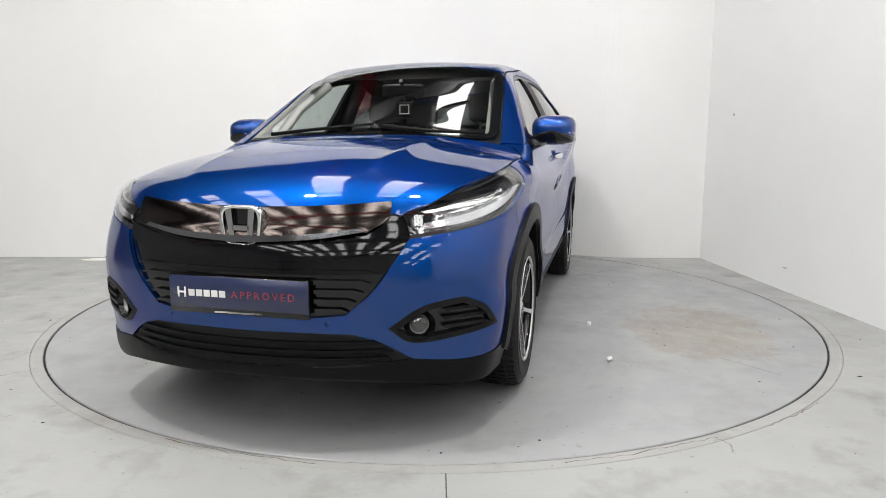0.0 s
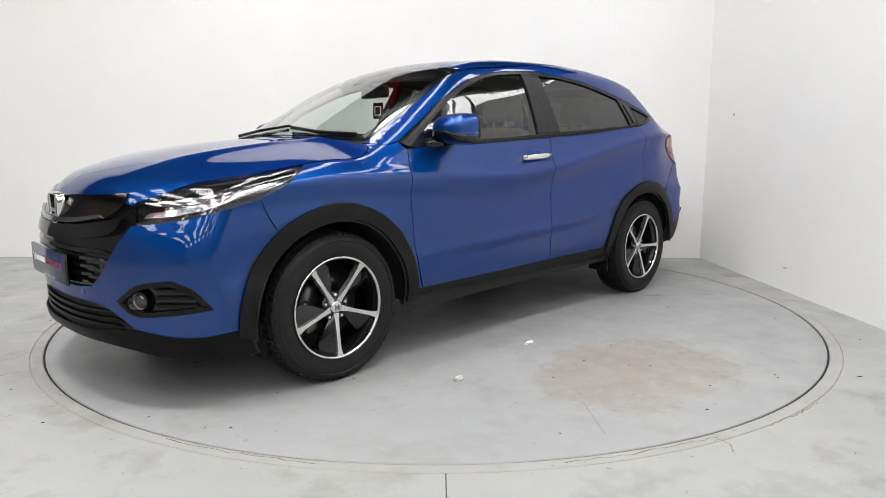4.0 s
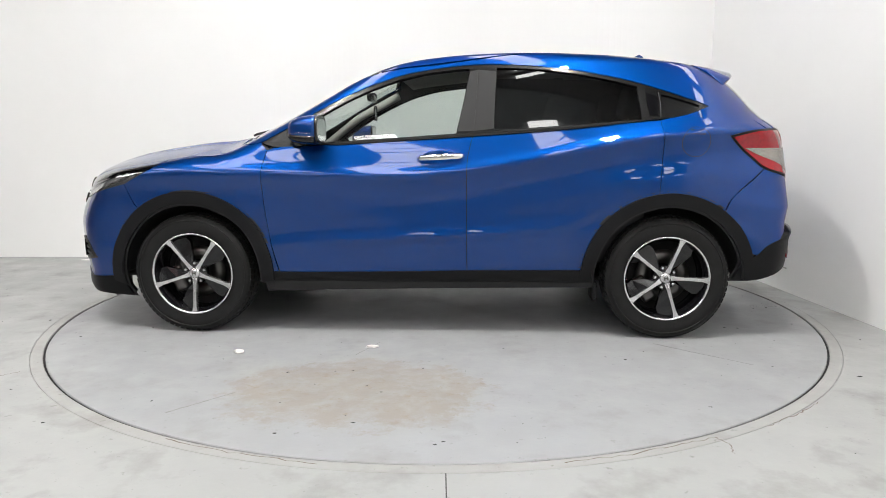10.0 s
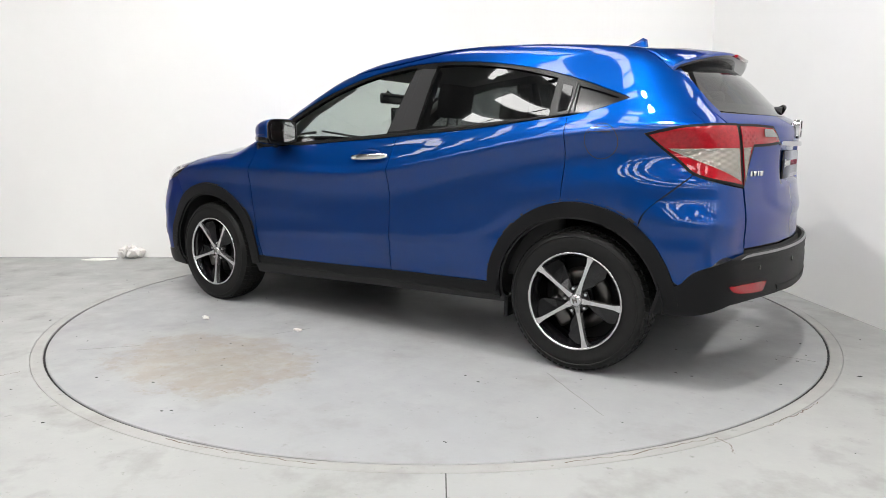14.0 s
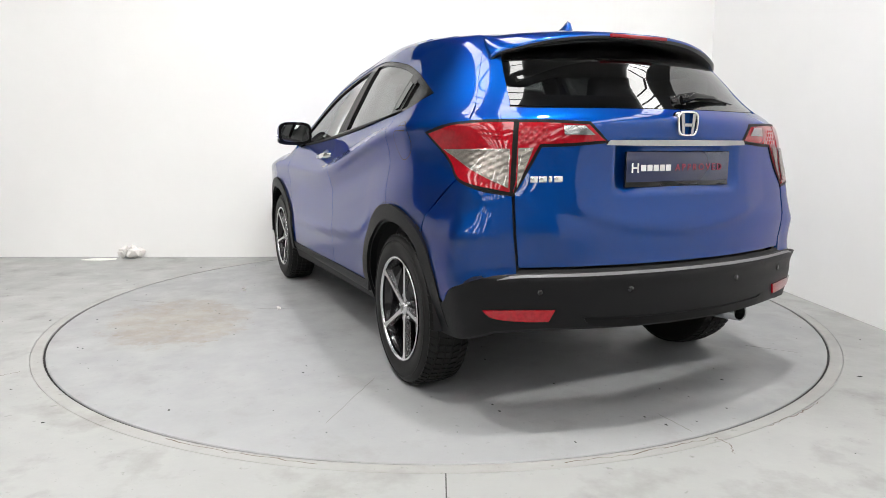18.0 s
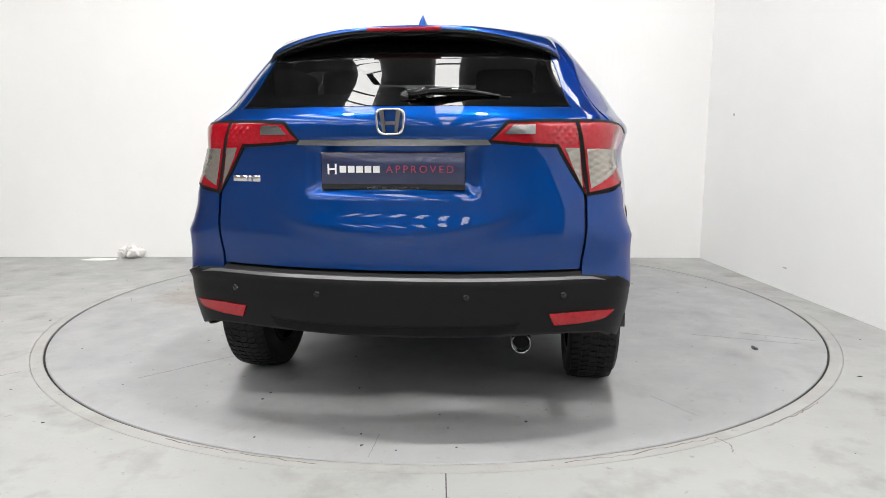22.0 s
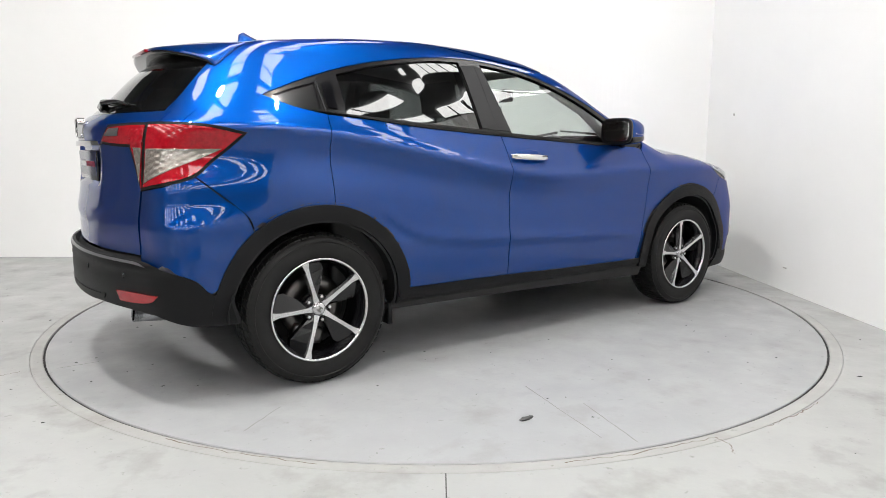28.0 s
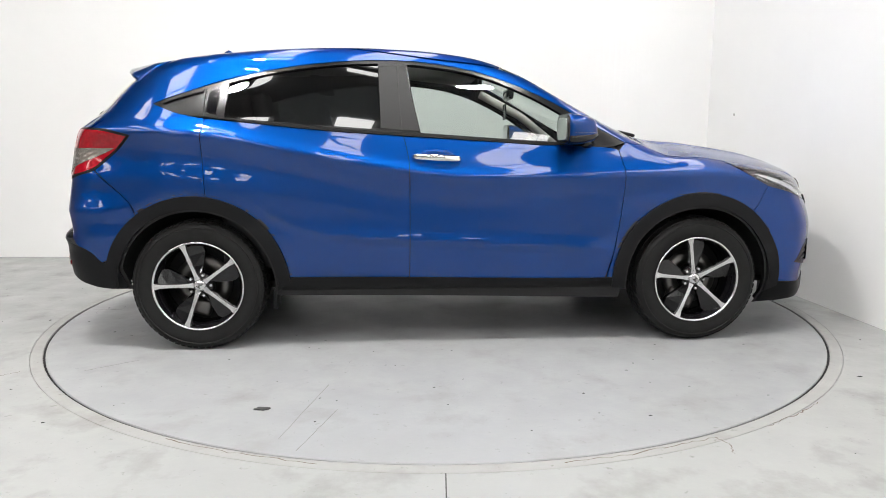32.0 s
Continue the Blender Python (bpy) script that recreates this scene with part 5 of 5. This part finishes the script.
def clip_poly(poly, z, above):
    out = []
    s = 1 if above else -1
    for (x0, z0), (x1, z1) in zip(poly, poly[1:] + poly[:1]):
        a, b = s * (z0 - z), s * (z1 - z)
        if a >= 0:
            out.append((x0, z0))
        if a * b < 0:
            t = a / (a - b)
            out.append((x0 + (x1 - x0) * t, z))
    return out


build_front()
build_rear()
# ---- wheels, mirrors, handles, cabin ----
def build_wheel():
    """A wheel with its outer face towards +y, centred on the hub."""
    prof = [(0.222, -0.09), (0.240, -0.098), (0.275, -0.104), (0.305, -0.100), (0.322, -0.088), (0.331, -0.06), (0.334, 0.0), (0.331, 0.06), (0.322, 0.088), (0.305, 0.100), (0.275, 0.104), (0.240, 0.098), (0.222, 0.09)]
    rim = [(0.205, -0.09), (0.222, -0.095), (0.222, -0.08), (0.205, -0.06), (0.20, 0.0), (0.203, 0.06), (0.214, 0.082), (0.219, 0.094), (0.216, 0.096)]
    w = part("wheel", lathe_bm(rim, 72), M["alloy"], car, "black alloy wheel with five bright machined spokes")
    ty = part("tyre", lathe_bm(prof, 96), M["tyre"], w, "black road tyre")
    part("sidewall_ridge", lathe_bm([(0.296, 0.101), (0.298, 0.1045), (0.301, 0.1045), (0.303, 0.1005)], 96), M["tyre"], w)
    # tread blocks
    bm = bmesh.new()
    for i in range(64):
        t = 2 * math.pi * i / 64
        for y0, y1, sk in ((-0.088, -0.056, 0.02), (-0.048, -0.018, 0.012), (-0.012, 0.012, 0.0), (0.018, 0.048, -0.012), (0.056, 0.088, -0.02)):
            vs = []
            for r in (0.328, 0.3375):
                for yy, dt in ((y0, -0.035), (y0, 0.035), (y1, 0.035), (y1, -0.035)):
                    rr = r - (0.0085 if abs(yy) > 0.08 else 0.002 if abs(yy) > 0.05 else 0)
                    a = t + dt + sk * (1 if yy == y1 else 0) * 2
                    vs.append(bm.verts.new((rr * math.cos(a), yy, rr * math.sin(a))))
            for f in ((4, 5, 6, 7), (0, 1, 5, 4), (1, 2, 6, 5), (2, 3, 7, 6), (3, 0, 4, 7)):
                bm.faces.new([vs[k] for k in f])
    bmesh.ops.recalc_face_normals(bm, faces=bm.faces)
    part("tread", bm, M["tyre"], w)
    part("rim_lip", lathe_bm([(0.219, 0.092), (0.2215, 0.1015), (0.2285, 0.1035), (0.2300, 0.100)], 96), M["silver"], w, "machined silver rim edge")
    part("brake_disc", lathe_bm([(0.07, -0.015), (0.07, 0.005), (0.145, 0.005), (0.145, -0.015)], 48), M["steel"], w)
    part("brake_caliper", moved(box_bm(0.085, -0.03, -0.075, 0.165, 0.03, 0.075, 0.02), pose(0, 0, 0, 0, 20, 0)), M["steel"], w)
    part("hub_back", lathe_bm([(0.001, -0.06), (0.205, -0.06)], 48), M["dark"], w)
    for k in range(5):
        a = -90 + 72 * k
        turn = pose(0, 0, 0, 0, -a, 0)
        # machined narrow spoke and the black blade beside it
        bm = bmesh.new()
        rows = []
        for r, hw, y in ((0.030, 0.014, 0.072), (0.06, 0.0095, 0.078), (0.12, 0.0078, 0.086), (0.19, 0.0092, 0.094), (0.222, 0.017, 0.099)):
            rows.append([bm.verts.new(p) for p in ((r, y - 0.03, -hw), (r, y, -hw), (r, y, hw), (r, y - 0.03, hw))])
        for p, q in zip(rows, rows[1:]):
            for i in range(3):
                bm.faces.new((p[i], p[i + 1], q[i + 1], q[i]))
        bmesh.ops.recalc_face_normals(bm, faces=bm.faces)
        part("spoke", moved(bm, turn), M["silver"], w)
        bm = bmesh.new()
        rows = []
        for r, h0, h1, y in ((0.045, 0.0, 0.022, 0.068), (0.10, 0.002, 0.052, 0.068), (0.16, 0.004, 0.085, 0.066), (0.207, 0.006, 0.080, 0.072)):
            rows.append([bm.verts.new(p) for p in ((r, y - 0.04, h0), (r, y + 0.008, h0), (r * 0.97, y - 0.012, h1), (r * 0.97, y - 0.04, h1))])
        for p, q in zip(rows, rows[1:]):
            for i in range(3):
                bm.faces.new((p[i], p[i + 1], q[i + 1], q[i]))
        bmesh.ops.recalc_face_normals(bm, faces=bm.faces)
        part("blade", moved(bm, turn), M["alloy"], w)
        la = radians(a + 36)
        part("wheel_nut", moved(lathe_bm([(0.0005, 0.072), (0.007, 0.071), (0.0095, 0.066), (0.0095, 0.045)], 6, smooth=False), Matrix.Translation((0.055 * math.cos(la), 0, 0.055 * math.sin(la)))), M["silver"], w)
    part("hub", lathe_bm([(0.068, 0.03), (0.066, 0.052), (0.058, 0.058), (0.036, 0.066)], 40), M["alloy"], w)
    part("centre_cap", lathe_bm([(0.0005, 0.082), (0.022, 0.081), (0.029, 0.076), (0.031, 0.064)], 32), M["silver"], w, "silver centre cap")
    part("cap_mark", merged(box_bm(-0.011, 0.08, -0.012, -0.006, 0.084, 0.012), box_bm(0.006, 0.08, -0.012, 0.011, 0.084, 0.012), box_bm(-0.006, 0.08, -0.003, 0.006, 0.084, 0.003)), M["steel"], w)
    return w


TRACK = 0.755
wheel = build_wheel()
wheel.matrix_basis = pose(WF, TRACK, HUB)
for x, s, r in ((WR, 1, 16), (WF, -1, 47), (WR, -1, 54)):
    o = copy_thing(wheel, pose(x, s * TRACK, HUB, 0, r, 0 if s > 0 else 180))


def build_under():
    for x in (WF, WR):
        for s in (1, -1):
            bm = lathe_bm([(0.402, 0.0), (0.402, 0.30), (0.30, 0.31), (0.18, 0.315), (0.05, 0.32)], 48)
            bmesh.ops.delete(bm, geom=[v for v in bm.verts if v.co.z < -0.05], context="VERTS")
            part("wheel_liner", moved(bm, Matrix.Translation((x, s * 0.86, HUB)) @ pose(0, 0, 0, 0, 0, 180 if s > 0 else 0)), M["dark"], car)
    part("under_floor", box_bm(-1.50, -0.62, 0.27, 1.90, 0.62, 0.32, 0.02), M["dark"], car)
    part("under_tray", box_bm(-0.86, -0.78, 0.27, 0.86, 0.78, 0.36, 0.03), M["dark"], car)
    for x, y in ((1.62, 0.70), (1.62, -0.70), (-0.93, 0.74), (-0.93, -0.74)):
        part("mud_flap", box_bm(x - 0.012, y - 0.07, 0.15 if x > 0 else 0.20, x + 0.012, y + 0.07, 0.30, 0.006), M["clad"], car)
    part("front_axle", tube_bm([(WF, -0.7, HUB), (WF, 0.7, HUB)], 0.05), M["dark"], car)
    part("rear_axle", tube_bm([(WR, -0.7, HUB), (WR, 0.7, HUB)], 0.04), M["dark"], car)


def blob(rows, n=24):
    """A smooth closed form from sections (centre x, y, z, half sizes along y and z, squareness)."""
    bm = bmesh.new()
    rings = []
    for cx, cy, cz, a, b, p in rows:
        ring = []
        for i in range(n):
            t = 2 * math.pi * i / n
            c, s = math.cos(t), math.sin(t)
            q = (abs(c) ** p + abs(s) ** p) ** (-1 / p)
            ring.append(bm.verts.new((cx, cy + a * q * c, cz + b * q * s)))
        rings.append(ring)
    for p, q in zip(rings, rings[1:]):
        for i in range(n):
            bm.faces.new((p[i], p[(i + 1) % n], q[(i + 1) % n], q[i])).smooth = True
    bm.faces.new(rings[0])
    bm.faces.new(rings[-1])
    bmesh.ops.recalc_face_normals(bm, faces=bm.faces)
    return bm


def build_mirror(s):
    rows = [(0.715, 0.885, 1.120, 0.02, 0.015, 3), (0.705, 0.885, 1.122, 0.065, 0.040, 3), (0.68, 0.885, 1.124, 0.092, 0.058, 3), (0.63, 0.885, 1.126, 0.108, 0.070, 3.2), (0.575, 0.885, 1.127, 0.112, 0.074, 3.6), (0.555, 0.885, 1.127, 0.110, 0.073, 4)]
    flip = Matrix.Diagonal((1, s, 1, 1))
    shell = part("door_mirror", moved(blob(rows, 32), flip), M["paint"], car, "blue door mirror with black base")
    low = [(x + 0.004, y, z - b * 0.66, a * 1.0, b * 0.42, 3.0) for x, y, z, a, b, p in rows]
    part("mirror_base", moved(blob(low, 28), flip), M["gloss"], shell, "black lower shell")
    part("mirror_foot", moved(tube_bm([(0.66, 0.84, 1.070), (0.70, 0.80, 1.052), (0.76, 0.745, 1.045), (0.80, 0.72, 1.05)], [0.030, 0.028, 0.026, 0.030]), flip), M["gloss"], shell)
    part("mirror_bezel", moved(blob([(0.556, 0.885, 1.125, 0.112, 0.075, 4), (0.545, 0.885, 1.125, 0.110, 0.073, 4)], 32), flip), M["gloss"], shell)
    part("mirror_glass", moved(blob([(0.5455, 0.885, 1.125, 0.094, 0.058, 4), (0.543, 0.885, 1.125, 0.093, 0.057, 4)], 32), flip), M["mirror"], shell, "mirror glass")
    part("indicator", moved(blob([(0.69, 0.945, 1.105, 0.03, 0.005, 2), (0.62, 0.990, 1.106, 0.010, 0.006, 2), (0.58, 0.996, 1.106, 0.006, 0.005, 2)], 12), flip), M["clear"], shell)


def build_handle(s):
    p = cast("side", [(-0.085, 0.980)])[0]
    y = float(p[1])
    flip = Matrix.Diagonal((1, s, 1, 1))
    rows = [(0.040, y + 0.004, 0.974, 0.006, 0.010, 2.5), (0.02, y + 0.024, 0.977, 0.010, 0.015, 2.5), (-0.085, y + 0.032, 0.983, 0.010, 0.017, 2.5), (-0.19, y + 0.024, 0.988, 0.010, 0.015, 2.5), (-0.215, y + 0.004, 0.989, 0.006, 0.010, 2.5)]
    h = part("door_handle", moved(blob(rows, 20), flip), M["chrome"], car, "chrome door handle")
    part("handle_cup", moved(blob([(0.01, y - 0.002, 0.974, 0.004, 0.02, 2), (-0.03, y - 0.002, 0.976, 0.005, 0.042, 2), (-0.09, y - 0.002, 0.978, 0.005, 0.046, 2), (-0.14, y - 0.002, 0.98, 0.005, 0.04, 2), (-0.17, y - 0.002, 0.981, 0.004, 0.02, 2)], 20), flip), M["paint"], h)


def seat(x, y, w, name="front_seat"):
    b = part(name, box_bm(x - 0.25, y - w / 2, 0.44, x + 0.27, y + w / 2, 0.60, 0.05, 4), M["cloth"], car, "black cloth seat")
    part("backrest", moved(box_bm(-0.07, -w / 2, 0, 0.07, w / 2, 0.62, 0.05, 4), Matrix.Translation((x - 0.24, y, 0.55)) @ pose(0, 0, 0, 0, -17, 0)), M["cloth"], b)
    part("headrest", moved(box_bm(-0.05, -0.13, 0, 0.05, 0.13, 0.19, 0.045, 4), Matrix.Translation((x - 0.44, y, 1.20)) @ pose(0, 0, 0, 0, -10, 0)), M["cloth"], b)
    for s in (-0.05, 0.05):
        part("headrest_post", tube_bm([(x - 0.42, y + s, 1.10), (x - 0.445, y + s, 1.24)], 0.007), M["steel"], b)


def build_cabin():
    seat(0.12, 0.36, 0.50)
    seat(0.12, -0.36, 0.50)
    for y in (0.36, -0.36):
        seat(-0.72, y, 0.62, "rear_seat")
    d = part("dashboard", moved(box_bm(0.62, -0.70, 0.62, 1.06, 0.70, 0.965, 0.07, 4), Matrix.Identity(4)), M["dash"], car)
    part("cluster_hood", box_bm(0.60, -0.52, 0.92, 0.80, -0.20, 1.02, 0.04, 4), M["dash"], d)
    part("centre_screen", box_bm(0.585, -0.12, 0.80, 0.62, 0.14, 0.95, 0.01), M["gloss"], d)
    bm = bmesh.new()
    n, k = 40, 10
    rings = [[bm.verts.new(((0.185 + 0.016 * math.cos(2 * math.pi * j / k)) * math.cos(2 * math.pi * i / n), (0.185 + 0.016 * math.cos(2 * math.pi * j / k)) * math.sin(2 * math.pi * i / n), 0.016 * math.sin(2 * math.pi * j / k))) for j in range(k)] for i in range(n)]
    for i in range(n):
        for j in range(k):
            bm.faces.new((rings[i][j], rings[(i + 1) % n][j], rings[(i + 1) % n][(j + 1) % k], rings[i][(j + 1) % k])).smooth = True
    at = Matrix.Translation((0.48, -0.36, 0.93)) @ pose(0, 0, 0, 0, -62, 0)
    w = part("steering_wheel", moved(bm, at), M["dash"], car)
    part("wheel_boss", moved(merged(box_bm(-0.06, -0.06, -0.03, 0.06, 0.06, 0.02, 0.02), box_bm(-0.02, -0.18, -0.01, 0.02, 0.18, 0.01, 0.005), box_bm(-0.18, -0.02, -0.01, 0, 0.02, 0.01, 0.005)), at), M["dash"], w)
    # headlining and pillars inside
    xs = np.linspace(0.20, -1.50, 40)
    rf = [(x, float(EDGE(x)) - 0.01) for x in xs]
    rf = rf + [(x, -y) for x, y in rf[::-1]]
    skin_part("headlining", skin("top", rf, off=-0.035, depth=0.0, gap=0, h=0.08), M["lining"], car)
    for s in (1, -1):
        part("pillar_trim", moved(tube_bm([(0.90, 0.60, 1.02), (0.60, 0.565, 1.25), (0.30, 0.52, 1.40)], 0.028), Matrix.Diagonal((1, s, 1, 1))), M["lining"], car)
        part("centre_pillar_trim", moved(box_bm(-0.36, 0.60, 0.4, -0.24, 0.66, 1.12, 0.02), Matrix.Diagonal((1, s, 1, 1))), M["dash"], car)
        part("upper_pillar_trim", moved(tube_bm([(-0.30, 0.70, 1.08), (-0.31, 0.63, 1.28), (-0.32, 0.55, 1.45)], 0.045), Matrix.Diagonal((1, s, 1, 1))), M["dash"], car)
        part("rear_pillar_trim", moved(box_bm(-1.62, 0.50, 1.10, -1.22, 0.58, 1.36, 0.03), Matrix.Diagonal((1, s, 1, 1))), M["dash"], car)
        part("door_card", moved(box_bm(-1.2, 0.70, 0.4, 0.82, 0.76, 1.06, 0.03), Matrix.Diagonal((1, s, 1, 1))), M["dash"], car)
    part("parcel_shelf", box_bm(-1.80, -0.55, 1.06, -1.05, 0.55, 1.09, 0.01), M["dash"], car)
    mir = part("rear_view_mirror", box_bm(0.40, -0.125, 1.325, 0.43, 0.125, 1.395, 0.015, 3), M["gloss"], car)
    part("mirror_stem", tube_bm([(0.42, 0, 1.38), (0.46, 0, 1.41)], 0.012), M["gloss"], mir)
    tag = part("hanging_card", box_bm(0.39, -0.045, 1.205, 0.394, 0.045, 1.30, 0.006, 2), M["gloss"], car, "dark card with a pale printed square hung from the mirror")
    part("card_print", merged(box_bm(0.3945, -0.03, 1.225, 0.3955, 0.03, 1.23), box_bm(0.3945, -0.03, 1.275, 0.3955, 0.03, 1.28), box_bm(0.3945, -0.03, 1.23, 0.3955, -0.025, 1.275), box_bm(0.3945, 0.025, 1.23, 0.3955, 0.03, 1.275)), M["crumb"], tag)
    # wipers and cowl
    skin_part("cowl", skin("top", (lambda h: h + [(x, -y) for x, y in h[::-1]])([(1.14, 0.02), (1.12, 0.25), (1.06, 0.55), (1.03, 0.70), (0.94, 0.70), (0.99, 0.52), (1.06, 0.25), (1.08, 0.02)]), off=-0.012, depth=0, gap=0, h=0.05), M["clad"], car)
    for y0, y1 in ((-0.50, 0.05), (0.10, 0.60)):
        pts = [cast("top", [(x, y)])[0] for x, y in ((1.06 - 0.02 * abs(y0), y0), (1.07, (y0 + y1) / 2), (1.04 - 0.06 * abs(y1), y1))]
        w = part("wiper", tube_bm([p + np.array((0, 0, 0.015)) for p in pts], [0.010, 0.008, 0.006]), M["seal"], car)


build_under()
for s in (1, -1):
    build_mirror(s)
    build_handle(s)
build_cabin()
for o in bpy.data.objects:
    if o.type == "MESH" and o.data.materials and o.data.materials[0] in (M["glass"], M["screen"], M["privacy"], M["clear"]):
        o.visible_shadow = False
for o in [o for o in bpy.data.objects if o.parent == car]:
    o.matrix_parent_inverse = CAR


# ---- scraps on the platform ----
def crumb(name, x, y, size, mat, label, seed):
    rnd = random.Random(seed)
    bm = bmesh.new()
    bmesh.ops.create_icosphere(bm, subdivisions=2, radius=1)
    for v in bm.verts:
        k = 0.7 + 0.6 * rnd.random()
        v.co = Vector((x + v.co.x * size[0] * k, y + v.co.y * size[1] * k, max(0.0005, size[2] * 0.6 + v.co.z * size[2] * k)))
    return thing(name, bm, mat, label, "scrap")


AX = (0.0232, -0.0895)
scraps = [
    crumb("paper_scrap", 0.927 + AX[0], 1.213 + AX[1], (0.026, 0.016, 0.012), M["crumb"], "small crumpled pale scrap lying on the platform", 1),
    crumb("paper_scrap", 0.263 + AX[0], 1.091 + AX[1], (0.034, 0.013, 0.008), M["crumb"], "small torn pale scrap lying on the platform", 2),
    crumb("dirt_clump", -0.848 + AX[0], -1.662 + AX[1], (0.030, 0.013, 0.006), M["dirt"], "small dark clump of dirt on the platform", 3),
]


def build_litter():
    sh = [(-3.29, 1.70), (-3.15, 1.66), (-2.98, 1.71), (-3.0, 1.78), (-3.2, 1.79)]
    thing("paper_sheet", prism_bm(sh, 0.001, 0.006), M["paper"], "flat white sheet of paper on the floor by the wall", "paper")
    rnd = random.Random(7)
    bm = bmesh.new()
    for i in range(14):
        b = bmesh.ops.create_icosphere(bm, subdivisions=1, radius=0.035 + 0.02 * rnd.random())
        d = Vector((-2.86 + rnd.uniform(-0.09, 0.09), 1.80 + rnd.uniform(-0.04, 0.03), 0.04 + rnd.uniform(0, 0.05)))
        for v in b["verts"]:
            v.co = v.co * rnd.uniform(0.6, 1.2) + d
            v.co.z = max(v.co.z, 0.001)
    thing("rag", bm, M["crumb"], "small crumpled pale rag against the wall foot", "rag")


build_litter()


def motions():
    for ob in (disc, car, *scraps):
        walk(ob, [(t, pose(0, 0, 0, 0, 0, a)) for t, a in TURN])


motions()
